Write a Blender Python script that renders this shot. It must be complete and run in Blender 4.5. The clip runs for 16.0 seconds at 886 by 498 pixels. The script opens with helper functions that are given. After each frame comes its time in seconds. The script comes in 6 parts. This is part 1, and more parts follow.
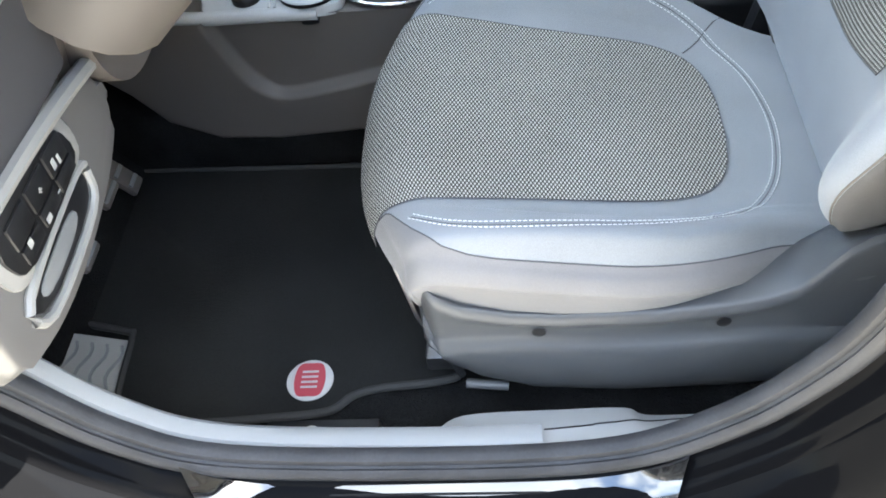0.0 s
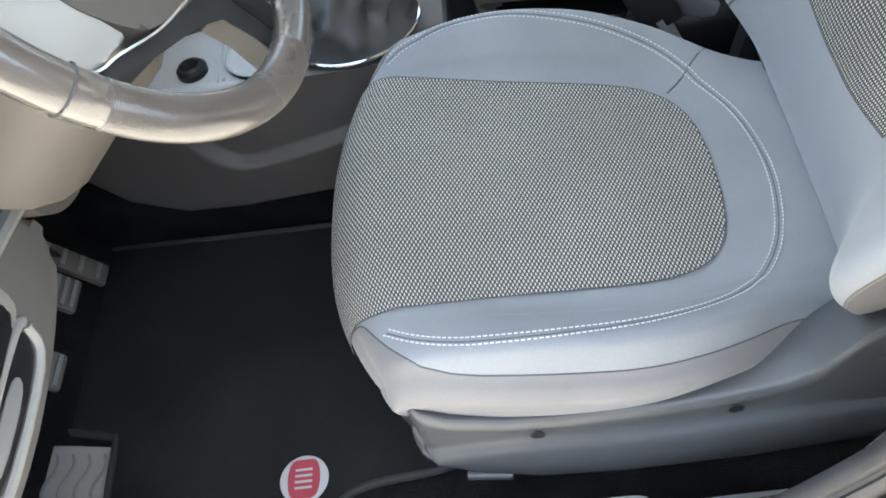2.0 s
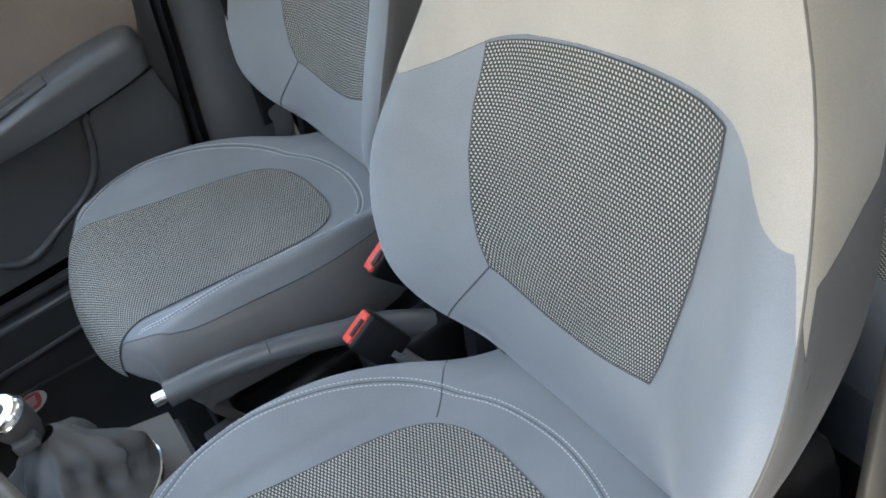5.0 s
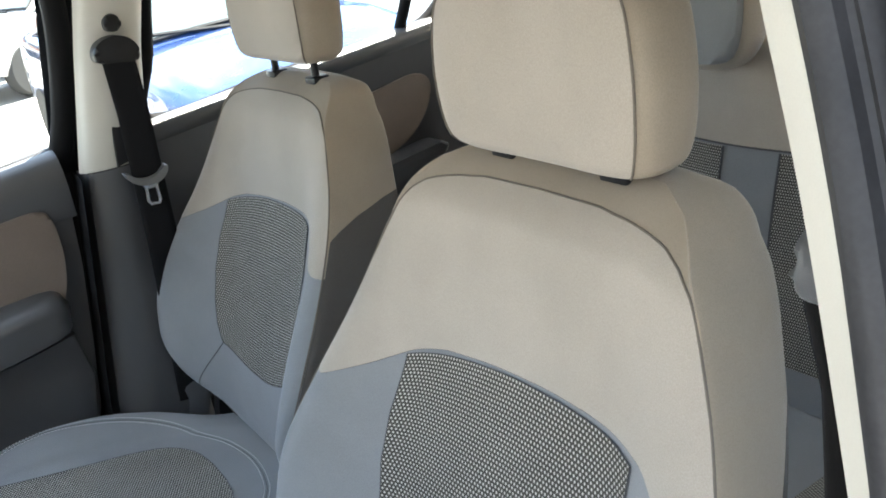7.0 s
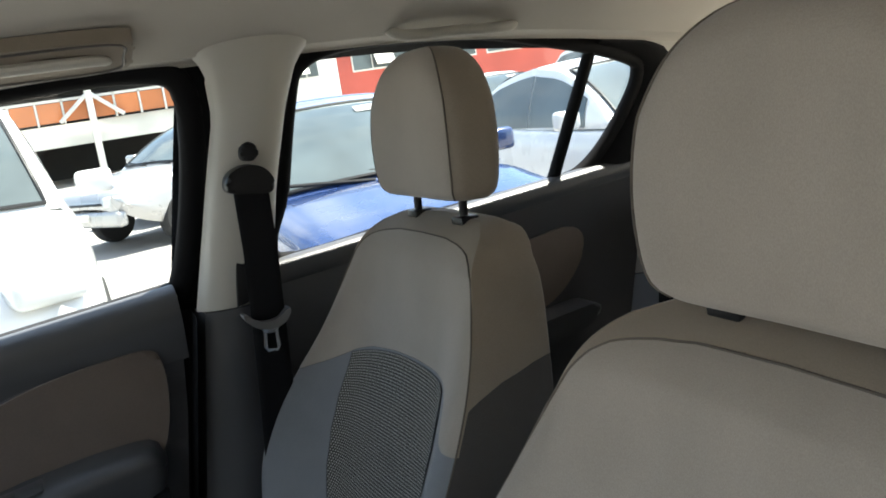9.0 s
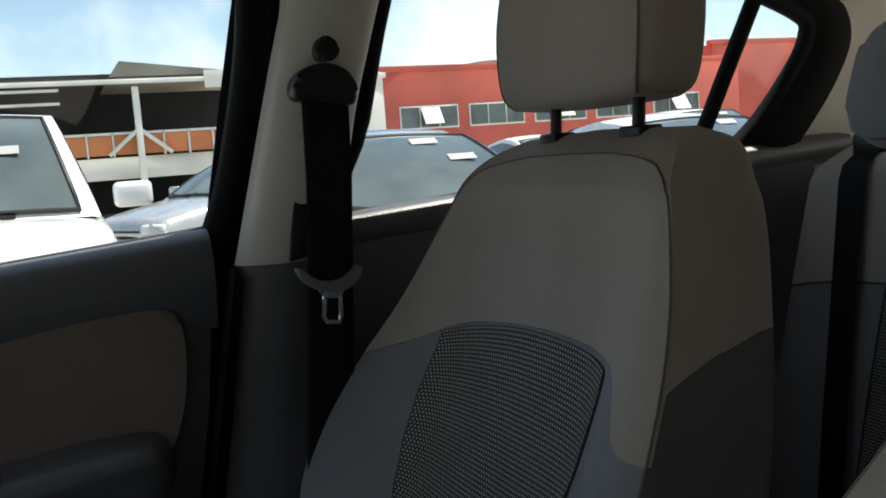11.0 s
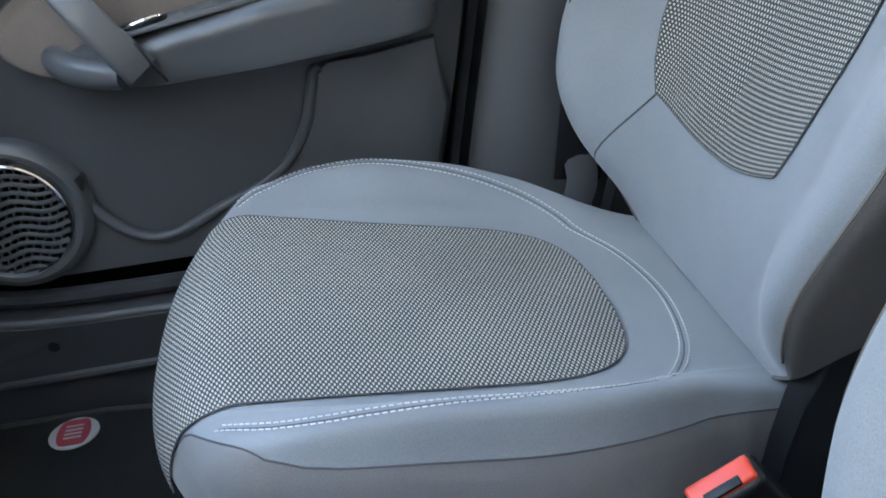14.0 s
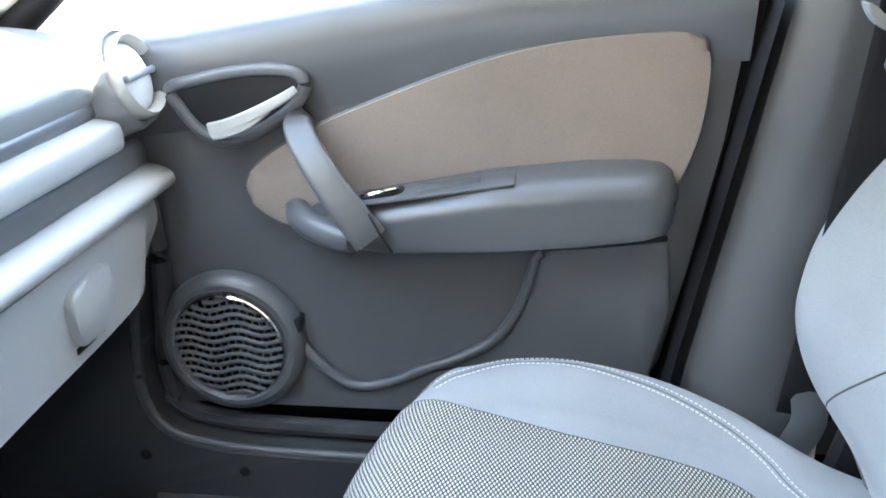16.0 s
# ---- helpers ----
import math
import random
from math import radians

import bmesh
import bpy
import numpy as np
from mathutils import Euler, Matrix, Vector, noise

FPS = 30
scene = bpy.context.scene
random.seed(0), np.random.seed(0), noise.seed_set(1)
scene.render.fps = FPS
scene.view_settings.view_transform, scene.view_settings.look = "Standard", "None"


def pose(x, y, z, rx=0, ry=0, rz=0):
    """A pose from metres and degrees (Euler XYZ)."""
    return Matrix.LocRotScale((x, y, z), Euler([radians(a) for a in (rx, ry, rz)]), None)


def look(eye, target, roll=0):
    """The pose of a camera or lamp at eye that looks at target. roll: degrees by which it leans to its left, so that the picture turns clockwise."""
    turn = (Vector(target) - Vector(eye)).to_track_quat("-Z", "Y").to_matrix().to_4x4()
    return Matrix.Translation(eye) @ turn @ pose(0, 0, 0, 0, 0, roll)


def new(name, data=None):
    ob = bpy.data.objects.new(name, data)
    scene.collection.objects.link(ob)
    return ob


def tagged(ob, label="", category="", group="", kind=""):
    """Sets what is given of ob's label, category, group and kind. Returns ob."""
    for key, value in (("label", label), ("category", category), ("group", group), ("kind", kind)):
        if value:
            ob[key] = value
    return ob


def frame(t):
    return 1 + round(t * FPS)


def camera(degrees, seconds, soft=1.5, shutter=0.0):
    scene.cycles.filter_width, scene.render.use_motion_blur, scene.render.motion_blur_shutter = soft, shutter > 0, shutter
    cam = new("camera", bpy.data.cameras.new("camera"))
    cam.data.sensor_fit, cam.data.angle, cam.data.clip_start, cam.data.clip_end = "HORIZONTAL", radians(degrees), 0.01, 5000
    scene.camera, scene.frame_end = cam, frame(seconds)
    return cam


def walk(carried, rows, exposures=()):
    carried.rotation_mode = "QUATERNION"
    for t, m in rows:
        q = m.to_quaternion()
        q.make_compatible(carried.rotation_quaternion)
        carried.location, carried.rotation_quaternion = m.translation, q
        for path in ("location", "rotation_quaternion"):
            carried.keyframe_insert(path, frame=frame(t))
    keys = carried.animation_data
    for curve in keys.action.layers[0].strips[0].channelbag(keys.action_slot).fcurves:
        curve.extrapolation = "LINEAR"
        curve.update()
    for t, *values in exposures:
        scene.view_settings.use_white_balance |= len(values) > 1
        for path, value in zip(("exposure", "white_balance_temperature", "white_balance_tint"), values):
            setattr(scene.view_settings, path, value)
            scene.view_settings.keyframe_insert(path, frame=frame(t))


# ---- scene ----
import functools
import itertools

LENS = 53.0
cam = camera(LENS, 16.0, soft=1.8)
PATH = [
    (0, (-0.321, -0.803, 1.264), (-0.424, -0.144, 0.518), -9.4),
    (0.5, (-0.327, -0.798, 1.262), (-0.429, -0.139, 0.516), -10.1),
    (1, (-0.331, -0.772, 1.268), (-0.429, -0.115, 0.521), -10.8),
    (1.5, (-0.314, -0.713, 1.280), (-0.417, -0.071, 0.521), -13.0),
    (2, (-0.285, -0.638, 1.298), (-0.402, -0.021, 0.520), -16.6),
    (2.5, (-0.281, -0.595, 1.290), (-0.387, 0.032, 0.519), -21.4),
    (3, (-0.293, -0.572, 1.284), (-0.275, 0.082, 0.528), -25.3),
    (3.5, (-0.301, -0.565, 1.290), (-0.190, 0.100, 0.552), -25.6),
    (4, (-0.307, -0.558, 1.307), (-0.123, 0.124, 0.600), -24.5),
    (4.2, (-0.305, -0.558, 1.314), (-0.097, 0.136, 0.625), -23.9),
    (6.3, (-0.264, -0.548, 1.353), (0.124, 0.232, 0.861), -15.1),
    (6.5, (-0.266, -0.550, 1.356), (0.154, 0.230, 0.892), -13.7),
    (7, (-0.272, -0.557, 1.362), (0.201, 0.238, 0.982), -10.8),
    (7.5, (-0.278, -0.557, 1.379), (0.238, 0.246, 1.078), -8.2),
    (8, (-0.280, -0.516, 1.378), (0.220, 0.309, 1.115), -6.4),
    (8.5, (-0.248, -0.444, 1.344), (0.191, 0.423, 1.107), -6.6),
    (8.7, (-0.226, -0.417, 1.326), (0.179, 0.470, 1.107), -8.6),
    (10.8, (-0.183, -0.034, 1.148), (0.208, 0.883, 1.063), -5.6),
    (11, (-0.184, -0.015, 1.121), (0.200, 0.902, 1.014), -4.3),
    (11.5, (-0.186, 0.002, 1.095), (0.177, 0.909, 0.879), -3.2),
    (12, (-0.200, -0.009, 1.070), (0.153, 0.884, 0.791), -2.1),
    (12.5, (-0.226, -0.025, 1.052), (0.104, 0.857, 0.714), -1.9),
    (13, (-0.262, -0.046, 1.024), (0.003, 0.827, 0.614), -2.7),
    (13.5, (-0.258, -0.036, 1.002), (-0.093, 0.824, 0.519), -5.0),
    (14, (-0.255, -0.003, 1.010), (-0.142, 0.873, 0.540), -5.5),
    (14.5, (-0.233, 0.036, 1.044), (-0.166, 0.939, 0.621), -3.6),
    (15, (-0.224, 0.058, 1.078), (-0.190, 0.983, 0.698), -1.7),
    (15.5, (-0.192, 0.068, 1.092), (-0.219, 1.000, 0.731), -1.1),
    (16, (-0.227, 0.075, 1.106), (-0.358, 0.996, 0.737), -1.8),
]
EXPOSURES = [(0, 3.95, 6600, 4), (1.0, 3.9, 6750, 4), (2.0, 3.75, 6850, 4), (3.0, 3.62, 6800, 4), (3.5, 3.55, 6700, 5), (4.2, 3.6, 6600, 5), (6.4, 3.3, 6700, 5), (8.0, 2.8, 6600, 6), (8.7, 2.12, 6600, 6), (10.8, 0.65, 6600, 6), (11.2, 0.9, 6600, 6), (12.0, 2.62, 6300, 5), (12.5, 3.0, 6150, 5), (13.0, 2.98, 6150, 5), (13.5, 3.34, 6200, 5), (14.0, 4.0, 6250, 5), (14.5, 4.05, 6300, 5), (16, 5.05, 6400, 5)]
walk(cam, [(t, look(e, g, r)) for t, e, g, r in PATH], EXPOSURES)

# ---- world and sun ----
SUN_TO = Vector((0.45, -0.02, 1.0)).normalized()
world = bpy.data.worlds.new("sky")
scene.world = world
world.use_nodes = True
wn = world.node_tree.nodes
sky = wn.new("ShaderNodeTexSky")
sky.sky_type, sky.sun_disc = "NISHITA", False
sky.sun_elevation = math.asin(SUN_TO.z)
sky.sun_rotation = math.atan2(SUN_TO.x, SUN_TO.y)
wl_ = world.node_tree.links
dirs, cloud, ramp, veil = wn.new("ShaderNodeTexCoord"), wn.new("ShaderNodeTexNoise"), wn.new("ShaderNodeMapRange"), wn.new("ShaderNodeMix")
wl_.new(dirs.outputs["Generated"], cloud.inputs["Vector"])
cloud.inputs["Scale"].default_value, cloud.inputs["Detail"].default_value, cloud.inputs["Roughness"].default_value = 2.6, 5.0, 0.6
wl_.new(cloud.outputs[0], ramp.inputs[0])
ramp.inputs[1].default_value, ramp.inputs[2].default_value, ramp.inputs[4].default_value = 0.46, 0.66, 0.85
veil.data_type = "RGBA"
wl_.new(ramp.outputs[0], veil.inputs[0])
wl_.new(sky.outputs[0], veil.inputs[6])
veil.inputs[7].default_value = (7.2, 7.3, 7.4, 1)
wl_.new(veil.outputs[2], wn["Background"].inputs[0])
wn["Background"].inputs[1].default_value = 0.12
sun = new("sun", bpy.data.lights.new("sun", "SUN"))
sun.data.energy, sun.data.angle, sun.data.color = 5.0, radians(0.6), (1.0, 0.95, 0.88)
sun.matrix_world = look(SUN_TO * 30, (0, 0, 0))


# ---- materials ----
def nodes_of(name):
    m = bpy.data.materials.new(name)
    m.use_nodes = True
    return m, m.node_tree.nodes, m.node_tree.links, m.node_tree.nodes["Principled BSDF"]


def coords(n, l, uv=False, scale=(1, 1, 1), turn=0.0):
    tc, mp = n.new("ShaderNodeTexCoord"), n.new("ShaderNodeMapping")
    l.new(tc.outputs["UV" if uv else "Object"], mp.inputs[0])
    mp.inputs["Scale"].default_value = scale
    mp.inputs["Rotation"].default_value = (0, 0, turn)
    return mp.outputs[0]


def mixed(n, l, fac, a, b, mode="MIX"):
    x = n.new("ShaderNodeMix")
    x.data_type, x.blend_type = "RGBA", mode
    for sock, v in ((x.inputs[0], fac), (x.inputs[6], a), (x.inputs[7], b)):
        if hasattr(v, "links"):
            l.new(v, sock)
        else:
            sock.default_value = v if isinstance(v, float) else (*v, 1)
    return x.outputs[2]


def noise_of(n, l, co, scale, detail=3.0, lo=0.35, hi=0.65):
    t, r = n.new("ShaderNodeTexNoise"), n.new("ShaderNodeMapRange")
    l.new(co, t.inputs["Vector"])
    t.inputs["Scale"].default_value, t.inputs["Detail"].default_value = scale, detail
    l.new(t.outputs[0], r.inputs[0])
    r.inputs[1].default_value, r.inputs[2].default_value = lo, hi
    return r.outputs[0]


def bump_of(n, l, height, strength, dist, bsdf):
    b = n.new("ShaderNodeBump")
    b.inputs["Strength"].default_value, b.inputs["Distance"].default_value = strength, dist
    l.new(height, b.inputs["Height"])
    l.new(b.outputs[0], bsdf.inputs["Normal"])


def shade(c, k):
    return tuple(v * k for v in c)


def surface(name, color, rough=0.5, metal=0.0, var=0.12, grain=900.0, bump=0.15, dist=0.0004, stain=4.0, coat=0.0, sheen=0.0, spec=0.5):
    """Paint, plastic or cloth with grain and slow stains at real size."""
    m, n, l, b = nodes_of(name)
    co = coords(n, l)
    fine, slow = noise_of(n, l, co, grain, 2.0), noise_of(n, l, co, stain, 4.0)
    c = mixed(n, l, slow, shade(color, 1 - var), shade(color, 1 + var))
    l.new(mixed(n, l, 1.0, c, mixed(n, l, fine, shade((1, 1, 1), 1 - var * 0.7), (1, 1, 1)), "MULTIPLY"), b.inputs["Base Color"])
    rr = n.new("ShaderNodeMapRange")
    l.new(slow, rr.inputs[0])
    rr.inputs[3].default_value, rr.inputs[4].default_value = max(rough - 0.06, 0.02), min(rough + 0.06, 1)
    l.new(rr.outputs[0], b.inputs["Roughness"])
    b.inputs["Metallic"].default_value = metal
    b.inputs["Coat Weight"].default_value, b.inputs["Coat Roughness"].default_value = coat, 0.04
    b.inputs["Sheen Weight"].default_value, b.inputs["Sheen Roughness"].default_value = sheen, 0.5
    b.inputs["Specular IOR Level"].default_value = spec
    if bump:
        bump_of(n, l, fine, bump, dist, b)
    return m


def cloth(name, color, sheen=0.25):
    """Plain knitted seat cloth: tiny weave, soft wear."""
    m, n, l, b = nodes_of(name)
    co = coords(n, l)
    w = noise_of(n, l, coords(n, l, scale=(1, 1, 0.5)), 1400.0, 2.0)
    slow = noise_of(n, l, co, 7.0, 4.0)
    c = mixed(n, l, slow, shade(color, 0.93), shade(color, 1.06))
    l.new(mixed(n, l, 1.0, c, mixed(n, l, w, shade((1, 1, 1), 0.86), (1, 1, 1)), "MULTIPLY"), b.inputs["Base Color"])
    b.inputs["Roughness"].default_value = 0.85
    b.inputs["Sheen Weight"].default_value, b.inputs["Sheen Roughness"].default_value = sheen, 0.4
    b.inputs["Specular IOR Level"].default_value = 0.25
    bump_of(n, l, w, 0.25, 0.0004, b)
    return m


def dotted(name, dark, light, along=0.0082, across=0.0044, stretch=0.46, dot=(0.00118, 0.00066)):
    """Woven seat insert: staggered rows of small light loops on dark thread, in metres of the UV map."""
    m, n, l, b = nodes_of(name)
    co = coords(n, l, uv=True, scale=(1 / along, 1 / across, 1))

    def vec(op, a, v):
        x = n.new("ShaderNodeVectorMath")
        x.operation = op
        l.new(a, x.inputs[0])
        if v is not None:
            x.inputs[1].default_value = v
        return x.outputs["Value" if op == "LENGTH" else "Vector"]

    near = []
    for off in ((0, 0, 0), (0.5, 0.5, 0)):
        f = vec("SUBTRACT", vec("FRACTION", vec("ADD", co, off), None), (0.5, 0.5, 0))
        near.append(vec("LENGTH", vec("MULTIPLY", f, (along * stretch, across, 0)), None))
    least = n.new("ShaderNodeMath")
    least.operation = "MINIMUM"
    l.new(near[0], least.inputs[0])
    l.new(near[1], least.inputs[1])
    r = n.new("ShaderNodeMapRange")
    r.interpolation_type = "SMOOTHSTEP"
    l.new(least.outputs[0], r.inputs[0])
    r.inputs[1].default_value, r.inputs[2].default_value = dot
    r.inputs[3].default_value, r.inputs[4].default_value = 0.0, 1.0
    slow = noise_of(n, l, coords(n, l), 9.0, 4.0)
    thread = noise_of(n, l, coords(n, l), 1600.0, 2.0)
    lightc = mixed(n, l, thread, shade(light, 0.75), shade(light, 1.1))
    c = mixed(n, l, r.outputs[0], dark, lightc)
    l.new(mixed(n, l, 1.0, c, mixed(n, l, slow, shade((1, 1, 1), 0.9), (1, 1, 1)), "MULTIPLY"), b.inputs["Base Color"])
    b.inputs["Roughness"].default_value, b.inputs["Specular IOR Level"].default_value = 0.8, 0.25
    bump_of(n, l, r.outputs[0], 0.5, 0.0008, b)
    return m


def glass(name, tint=(0.93, 0.97, 0.95)):
    m, n, l, b = nodes_of(name)
    tr, gl, fr, mx = n.new("ShaderNodeBsdfTransparent"), n.new("ShaderNodeBsdfGlossy"), n.new("ShaderNodeFresnel"), n.new("ShaderNodeMixShader")
    tr.inputs[0].default_value = (*tint, 1)
    gl.inputs["Roughness"].default_value = 0.01
    fr.inputs[0].default_value = 1.45
    l.new(fr.outputs[0], mx.inputs[0])
    l.new(tr.outputs[0], mx.inputs[1])
    l.new(gl.outputs[0], mx.inputs[2])
    l.new(mx.outputs[0], n["Material Output"].inputs[0])
    return m


M = {
    "grey_cloth": cloth("grey seat cloth", (0.25, 0.262, 0.278)),
    "beige_cloth": cloth("beige seat cloth", (0.43, 0.388, 0.335)),
    "insert": dotted("dotted seat insert", (0.063, 0.059, 0.052), (0.587, 0.570, 0.521)),
    "insert_back": dotted("dotted backrest insert", (0.064, 0.061, 0.054), (0.57, 0.555, 0.51), stretch=0.85, dot=(0.00128, 0.00092)),
    "tan_cloth": cloth("tan seat cloth", (0.35, 0.30, 0.24)),
    "side_cloth": cloth("warm grey side cloth", (0.112, 0.105, 0.099), 0.1),
    "cushion_edge": cloth("warm light grey seat cloth", (0.200, 0.192, 0.190)),
    "plastic_cover": surface("grained grey seat plastic", (0.080, 0.082, 0.085), 0.38, var=0.08, grain=1100, bump=0.18),
    "seam": surface("dark seam", (0.075, 0.075, 0.08), 0.8, grain=2000),
    "piping": surface("brown-grey piping", (0.15, 0.13, 0.11), 0.8, grain=2000),
    "dash_grey": surface("grey dash plastic", (0.30, 0.308, 0.31), 0.45, var=0.06, grain=1100, bump=0.14),
    "thread": surface("pale thread", (0.62, 0.625, 0.63), 0.7, grain=2000),
    "carpet": surface("dark carpet", (0.016, 0.016, 0.016), 0.95, spec=0.1, var=0.35, grain=420, bump=0.9, dist=0.003, stain=12),
    "mat": surface("black mat", (0.014, 0.014, 0.0135), 0.9, spec=0.15, var=0.3, grain=600, bump=0.5, dist=0.001, stain=6),
    "plastic": surface("dark grey plastic", (0.088, 0.091, 0.096), 0.35, var=0.08, grain=1100, bump=0.18),
    # door plastic made darker: the footwell's shade is in the colour
    "trim_shaded": surface("sill plastic with footwell shade in it", (0.045, 0.046, 0.048), 0.45, var=0.08, grain=1100, bump=0.18),
    "plastic_mid": surface("mid grey plastic", (0.17, 0.175, 0.18), 0.45, var=0.07, grain=1100, bump=0.15),
    "trim_rim": surface("pale satin trim", (0.24, 0.245, 0.25), 0.55, var=0.06, grain=1100, bump=0.12, spec=0.3),
    "plastic_light": surface("pale grey plastic", (0.42, 0.43, 0.43), 0.4, var=0.06, grain=1100, bump=0.12),
    "knee_grey": surface("knee panel plastic", (0.115, 0.11, 0.105), 0.45, var=0.07, grain=1100, bump=0.15),
    "knee_light": surface("satin grey panel frame", (0.25, 0.245, 0.235), 0.4, var=0.06, grain=1100, bump=0.1),
    "mat_edge": surface("bound mat edge", (0.035, 0.035, 0.034), 0.8, spec=0.2, grain=900),
    "plastic_black": surface("black plastic", (0.010, 0.010, 0.011), 0.42, spec=0.35, var=0.1, grain=1000, bump=0.12),
    "brown_plastic": surface("warm grey plastic", (0.098, 0.086, 0.077), 0.5, var=0.07, grain=1100, bump=0.18),
    "dash_cloth": dotted("dash grain", (0.05, 0.05, 0.055), (0.075, 0.075, 0.078), 0.009, 0.006),
    "silver": surface("silver paint", (0.40, 0.40, 0.385), 0.42, 0.2, var=0.05, grain=1500, bump=0.03),
    "chrome": surface("chrome", (0.75, 0.75, 0.76), 0.12, 1.0, var=0.05, bump=0.0),
    "steel": surface("dull steel", (0.35, 0.35, 0.36), 0.35, 1.0, var=0.15, grain=400, bump=0.05),
    "rubber": surface("rubber seal", (0.040, 0.040, 0.043), 0.55, spec=0.25, var=0.2, grain=300, bump=0.12, stain=20),
    "frame_black": surface("matt black window frame", (0.010, 0.010, 0.011), 0.75, spec=0.12, var=0.1, bump=0.05),
    "black_paint": surface("black car paint", (0.004, 0.004, 0.0045), 0.08, var=0.1, bump=0.0, coat=0.0, spec=0.02),
    "gloss_paint": surface("glossy black car paint", (0.008, 0.008, 0.009), 0.10, var=0.1, bump=0.0, coat=1.0, spec=1.0),
    "headliner": surface("beige headliner", (0.50, 0.47, 0.42), 0.9, var=0.05, grain=800, bump=0.3, dist=0.0008),
    "pillar_light": surface("beige pillar trim", (0.58, 0.56, 0.50), 0.5, var=0.05, grain=1000, bump=0.12),
    "belt": surface("black belt webbing", (0.008, 0.008, 0.009), 0.75, spec=0.2, var=0.15, grain=1400, bump=0.4),
    "red": surface("red button plastic", (0.75, 0.07, 0.04), 0.35, var=0.05, bump=0.03),
    "leather": surface("grey leather", (0.055, 0.054, 0.053), 0.4, var=0.12, grain=700, bump=0.35, dist=0.0006),
    "wheel_leather": surface("worn wheel leather", (0.088, 0.078, 0.070), 0.24, var=0.08, grain=900, bump=0.12, dist=0.0004, stain=14, coat=0.4),
    "glass": glass("window glass"),
    "badge_white": surface("pale badge rim", (0.36, 0.36, 0.35), 0.6, var=0.1, grain=1200),
    "badge_red": surface("wine red badge", (0.30, 0.035, 0.05), 0.7, var=0.15, grain=1200),
    "door_beige": cloth("beige door cloth", (0.240, 0.200, 0.172), 0.1),
}


# ---- mesh helpers ----
def bm_from(verts, faces):
    bm = bmesh.new()
    vs = [bm.verts.new(v) for v in verts]
    for f in faces:
        try:
            bm.faces.new([vs[i] for i in f])
        except ValueError:
            pass
    return bm


def put(name, bm, material, smooth=True, recalc=True):
    if recalc:
        bmesh.ops.recalc_face_normals(bm, faces=bm.faces)
    me = bpy.data.meshes.new(name)
    bm.to_mesh(me)
    bm.free()
    me.materials.append(M[material] if isinstance(material, str) else material)
    if smooth:
        me.polygons.foreach_set("use_smooth", [True] * len(me.polygons))
        me.set_sharp_from_angle(angle=radians(38))
    return new(name, me)


def part(name, bm, material, parent, label="", smooth=True, recalc=True):
    ob = put(name, bm, material, smooth, recalc)
    ob.parent = parent
    return tagged(ob, label)


def thing(name, label, category, group="", at=(0, 0, 0)):
    return tagged(new(name), label, category, group) if at == (0, 0, 0) else placed(tagged(new(name), label, category, group), at)


def placed(ob, at):
    ob.location = at
    return ob


def whole(name, bm, material, label, category="", kind="", group="", smooth=True):
    return tagged(put(name, bm, material, smooth), label, category, group, kind)


def spline(points, n=8, closed=False):
    """A smooth line through the given points."""
    p = [Vector(q) for q in points]
    k = len(p)
    out = []
    for i in range(k if closed else k - 1):
        a, b, c, d = (p[(i + j) % k] if closed else p[min(max(i + j, 0), k - 1)] for j in (-1, 0, 1, 2))
        for s in range(n):
            t = s / n
            out.append(0.5 * (2 * b + (c - a) * t + (2 * a - 5 * b + 4 * c - d) * t * t + (3 * b - a - 3 * c + d) * t ** 3))
    if not closed:
        out.append(p[-1].copy())
    return out


def tube(points, radius, sides=10, closed=False, squash=1.0, up=(0, 0, 1), bm=None):
    """A bar along a line; squash flattens it along up."""
    bm = bm or bmesh.new()
    p = [Vector(q) for q in points]
    k, rings = len(p), []
    for i, q in enumerate(p):
        d = (p[(i + 1) % k] - p[i - 1]) if closed else (p[min(i + 1, k - 1)] - p[max(i - 1, 0)])
        d.normalize()
        s = d.cross(Vector(up))
        if s.length < 1e-3:
            s = d.cross(Vector((1, 0, 0)))
        s.normalize()
        u = s.cross(d)
        r = radius[i] if hasattr(radius, "__len__") else radius
        rings.append([bm.verts.new(q + s * (r * math.cos(a)) + u * (r * squash * math.sin(a))) for a in (2 * math.pi * j / sides for j in range(sides))])
    for i in range(k if closed else k - 1):
        a, b = rings[i], rings[(i + 1) % k]
        for j in range(sides):
            bm.faces.new((a[j], a[(j + 1) % sides], b[(j + 1) % sides], b[j]))
    if not closed:
        bm.faces.new(rings[0][::-1])
        bm.faces.new(rings[-1])
    return bm


def grid(fn, nu, nv, uv=None, wrap=False):
    """A sheet of fn(u, v), u and v from 0 to 1; uv gives metres for the weave."""
    bm = bmesh.new()
    lay = bm.loops.layers.uv.new("UVMap") if uv else None
    vs = [[bm.verts.new(fn(i / nu, j / nv)) for j in range(nv + (0 if wrap else 1))] for i in range(nu + 1)]
    for i in range(nu):
        for j in range(nv):
            jj = (j + 1) % nv if wrap else j + 1
            f = bm.faces.new((vs[i][j], vs[i + 1][j], vs[i + 1][jj], vs[i][jj]))
            if uv:
                for lp, (a, b) in zip(f.loops, ((i, j), (i + 1, j), (i + 1, j + 1), (i, j + 1))):
                    lp[lay].uv = uv(a / nu, b / nv)
    return bm


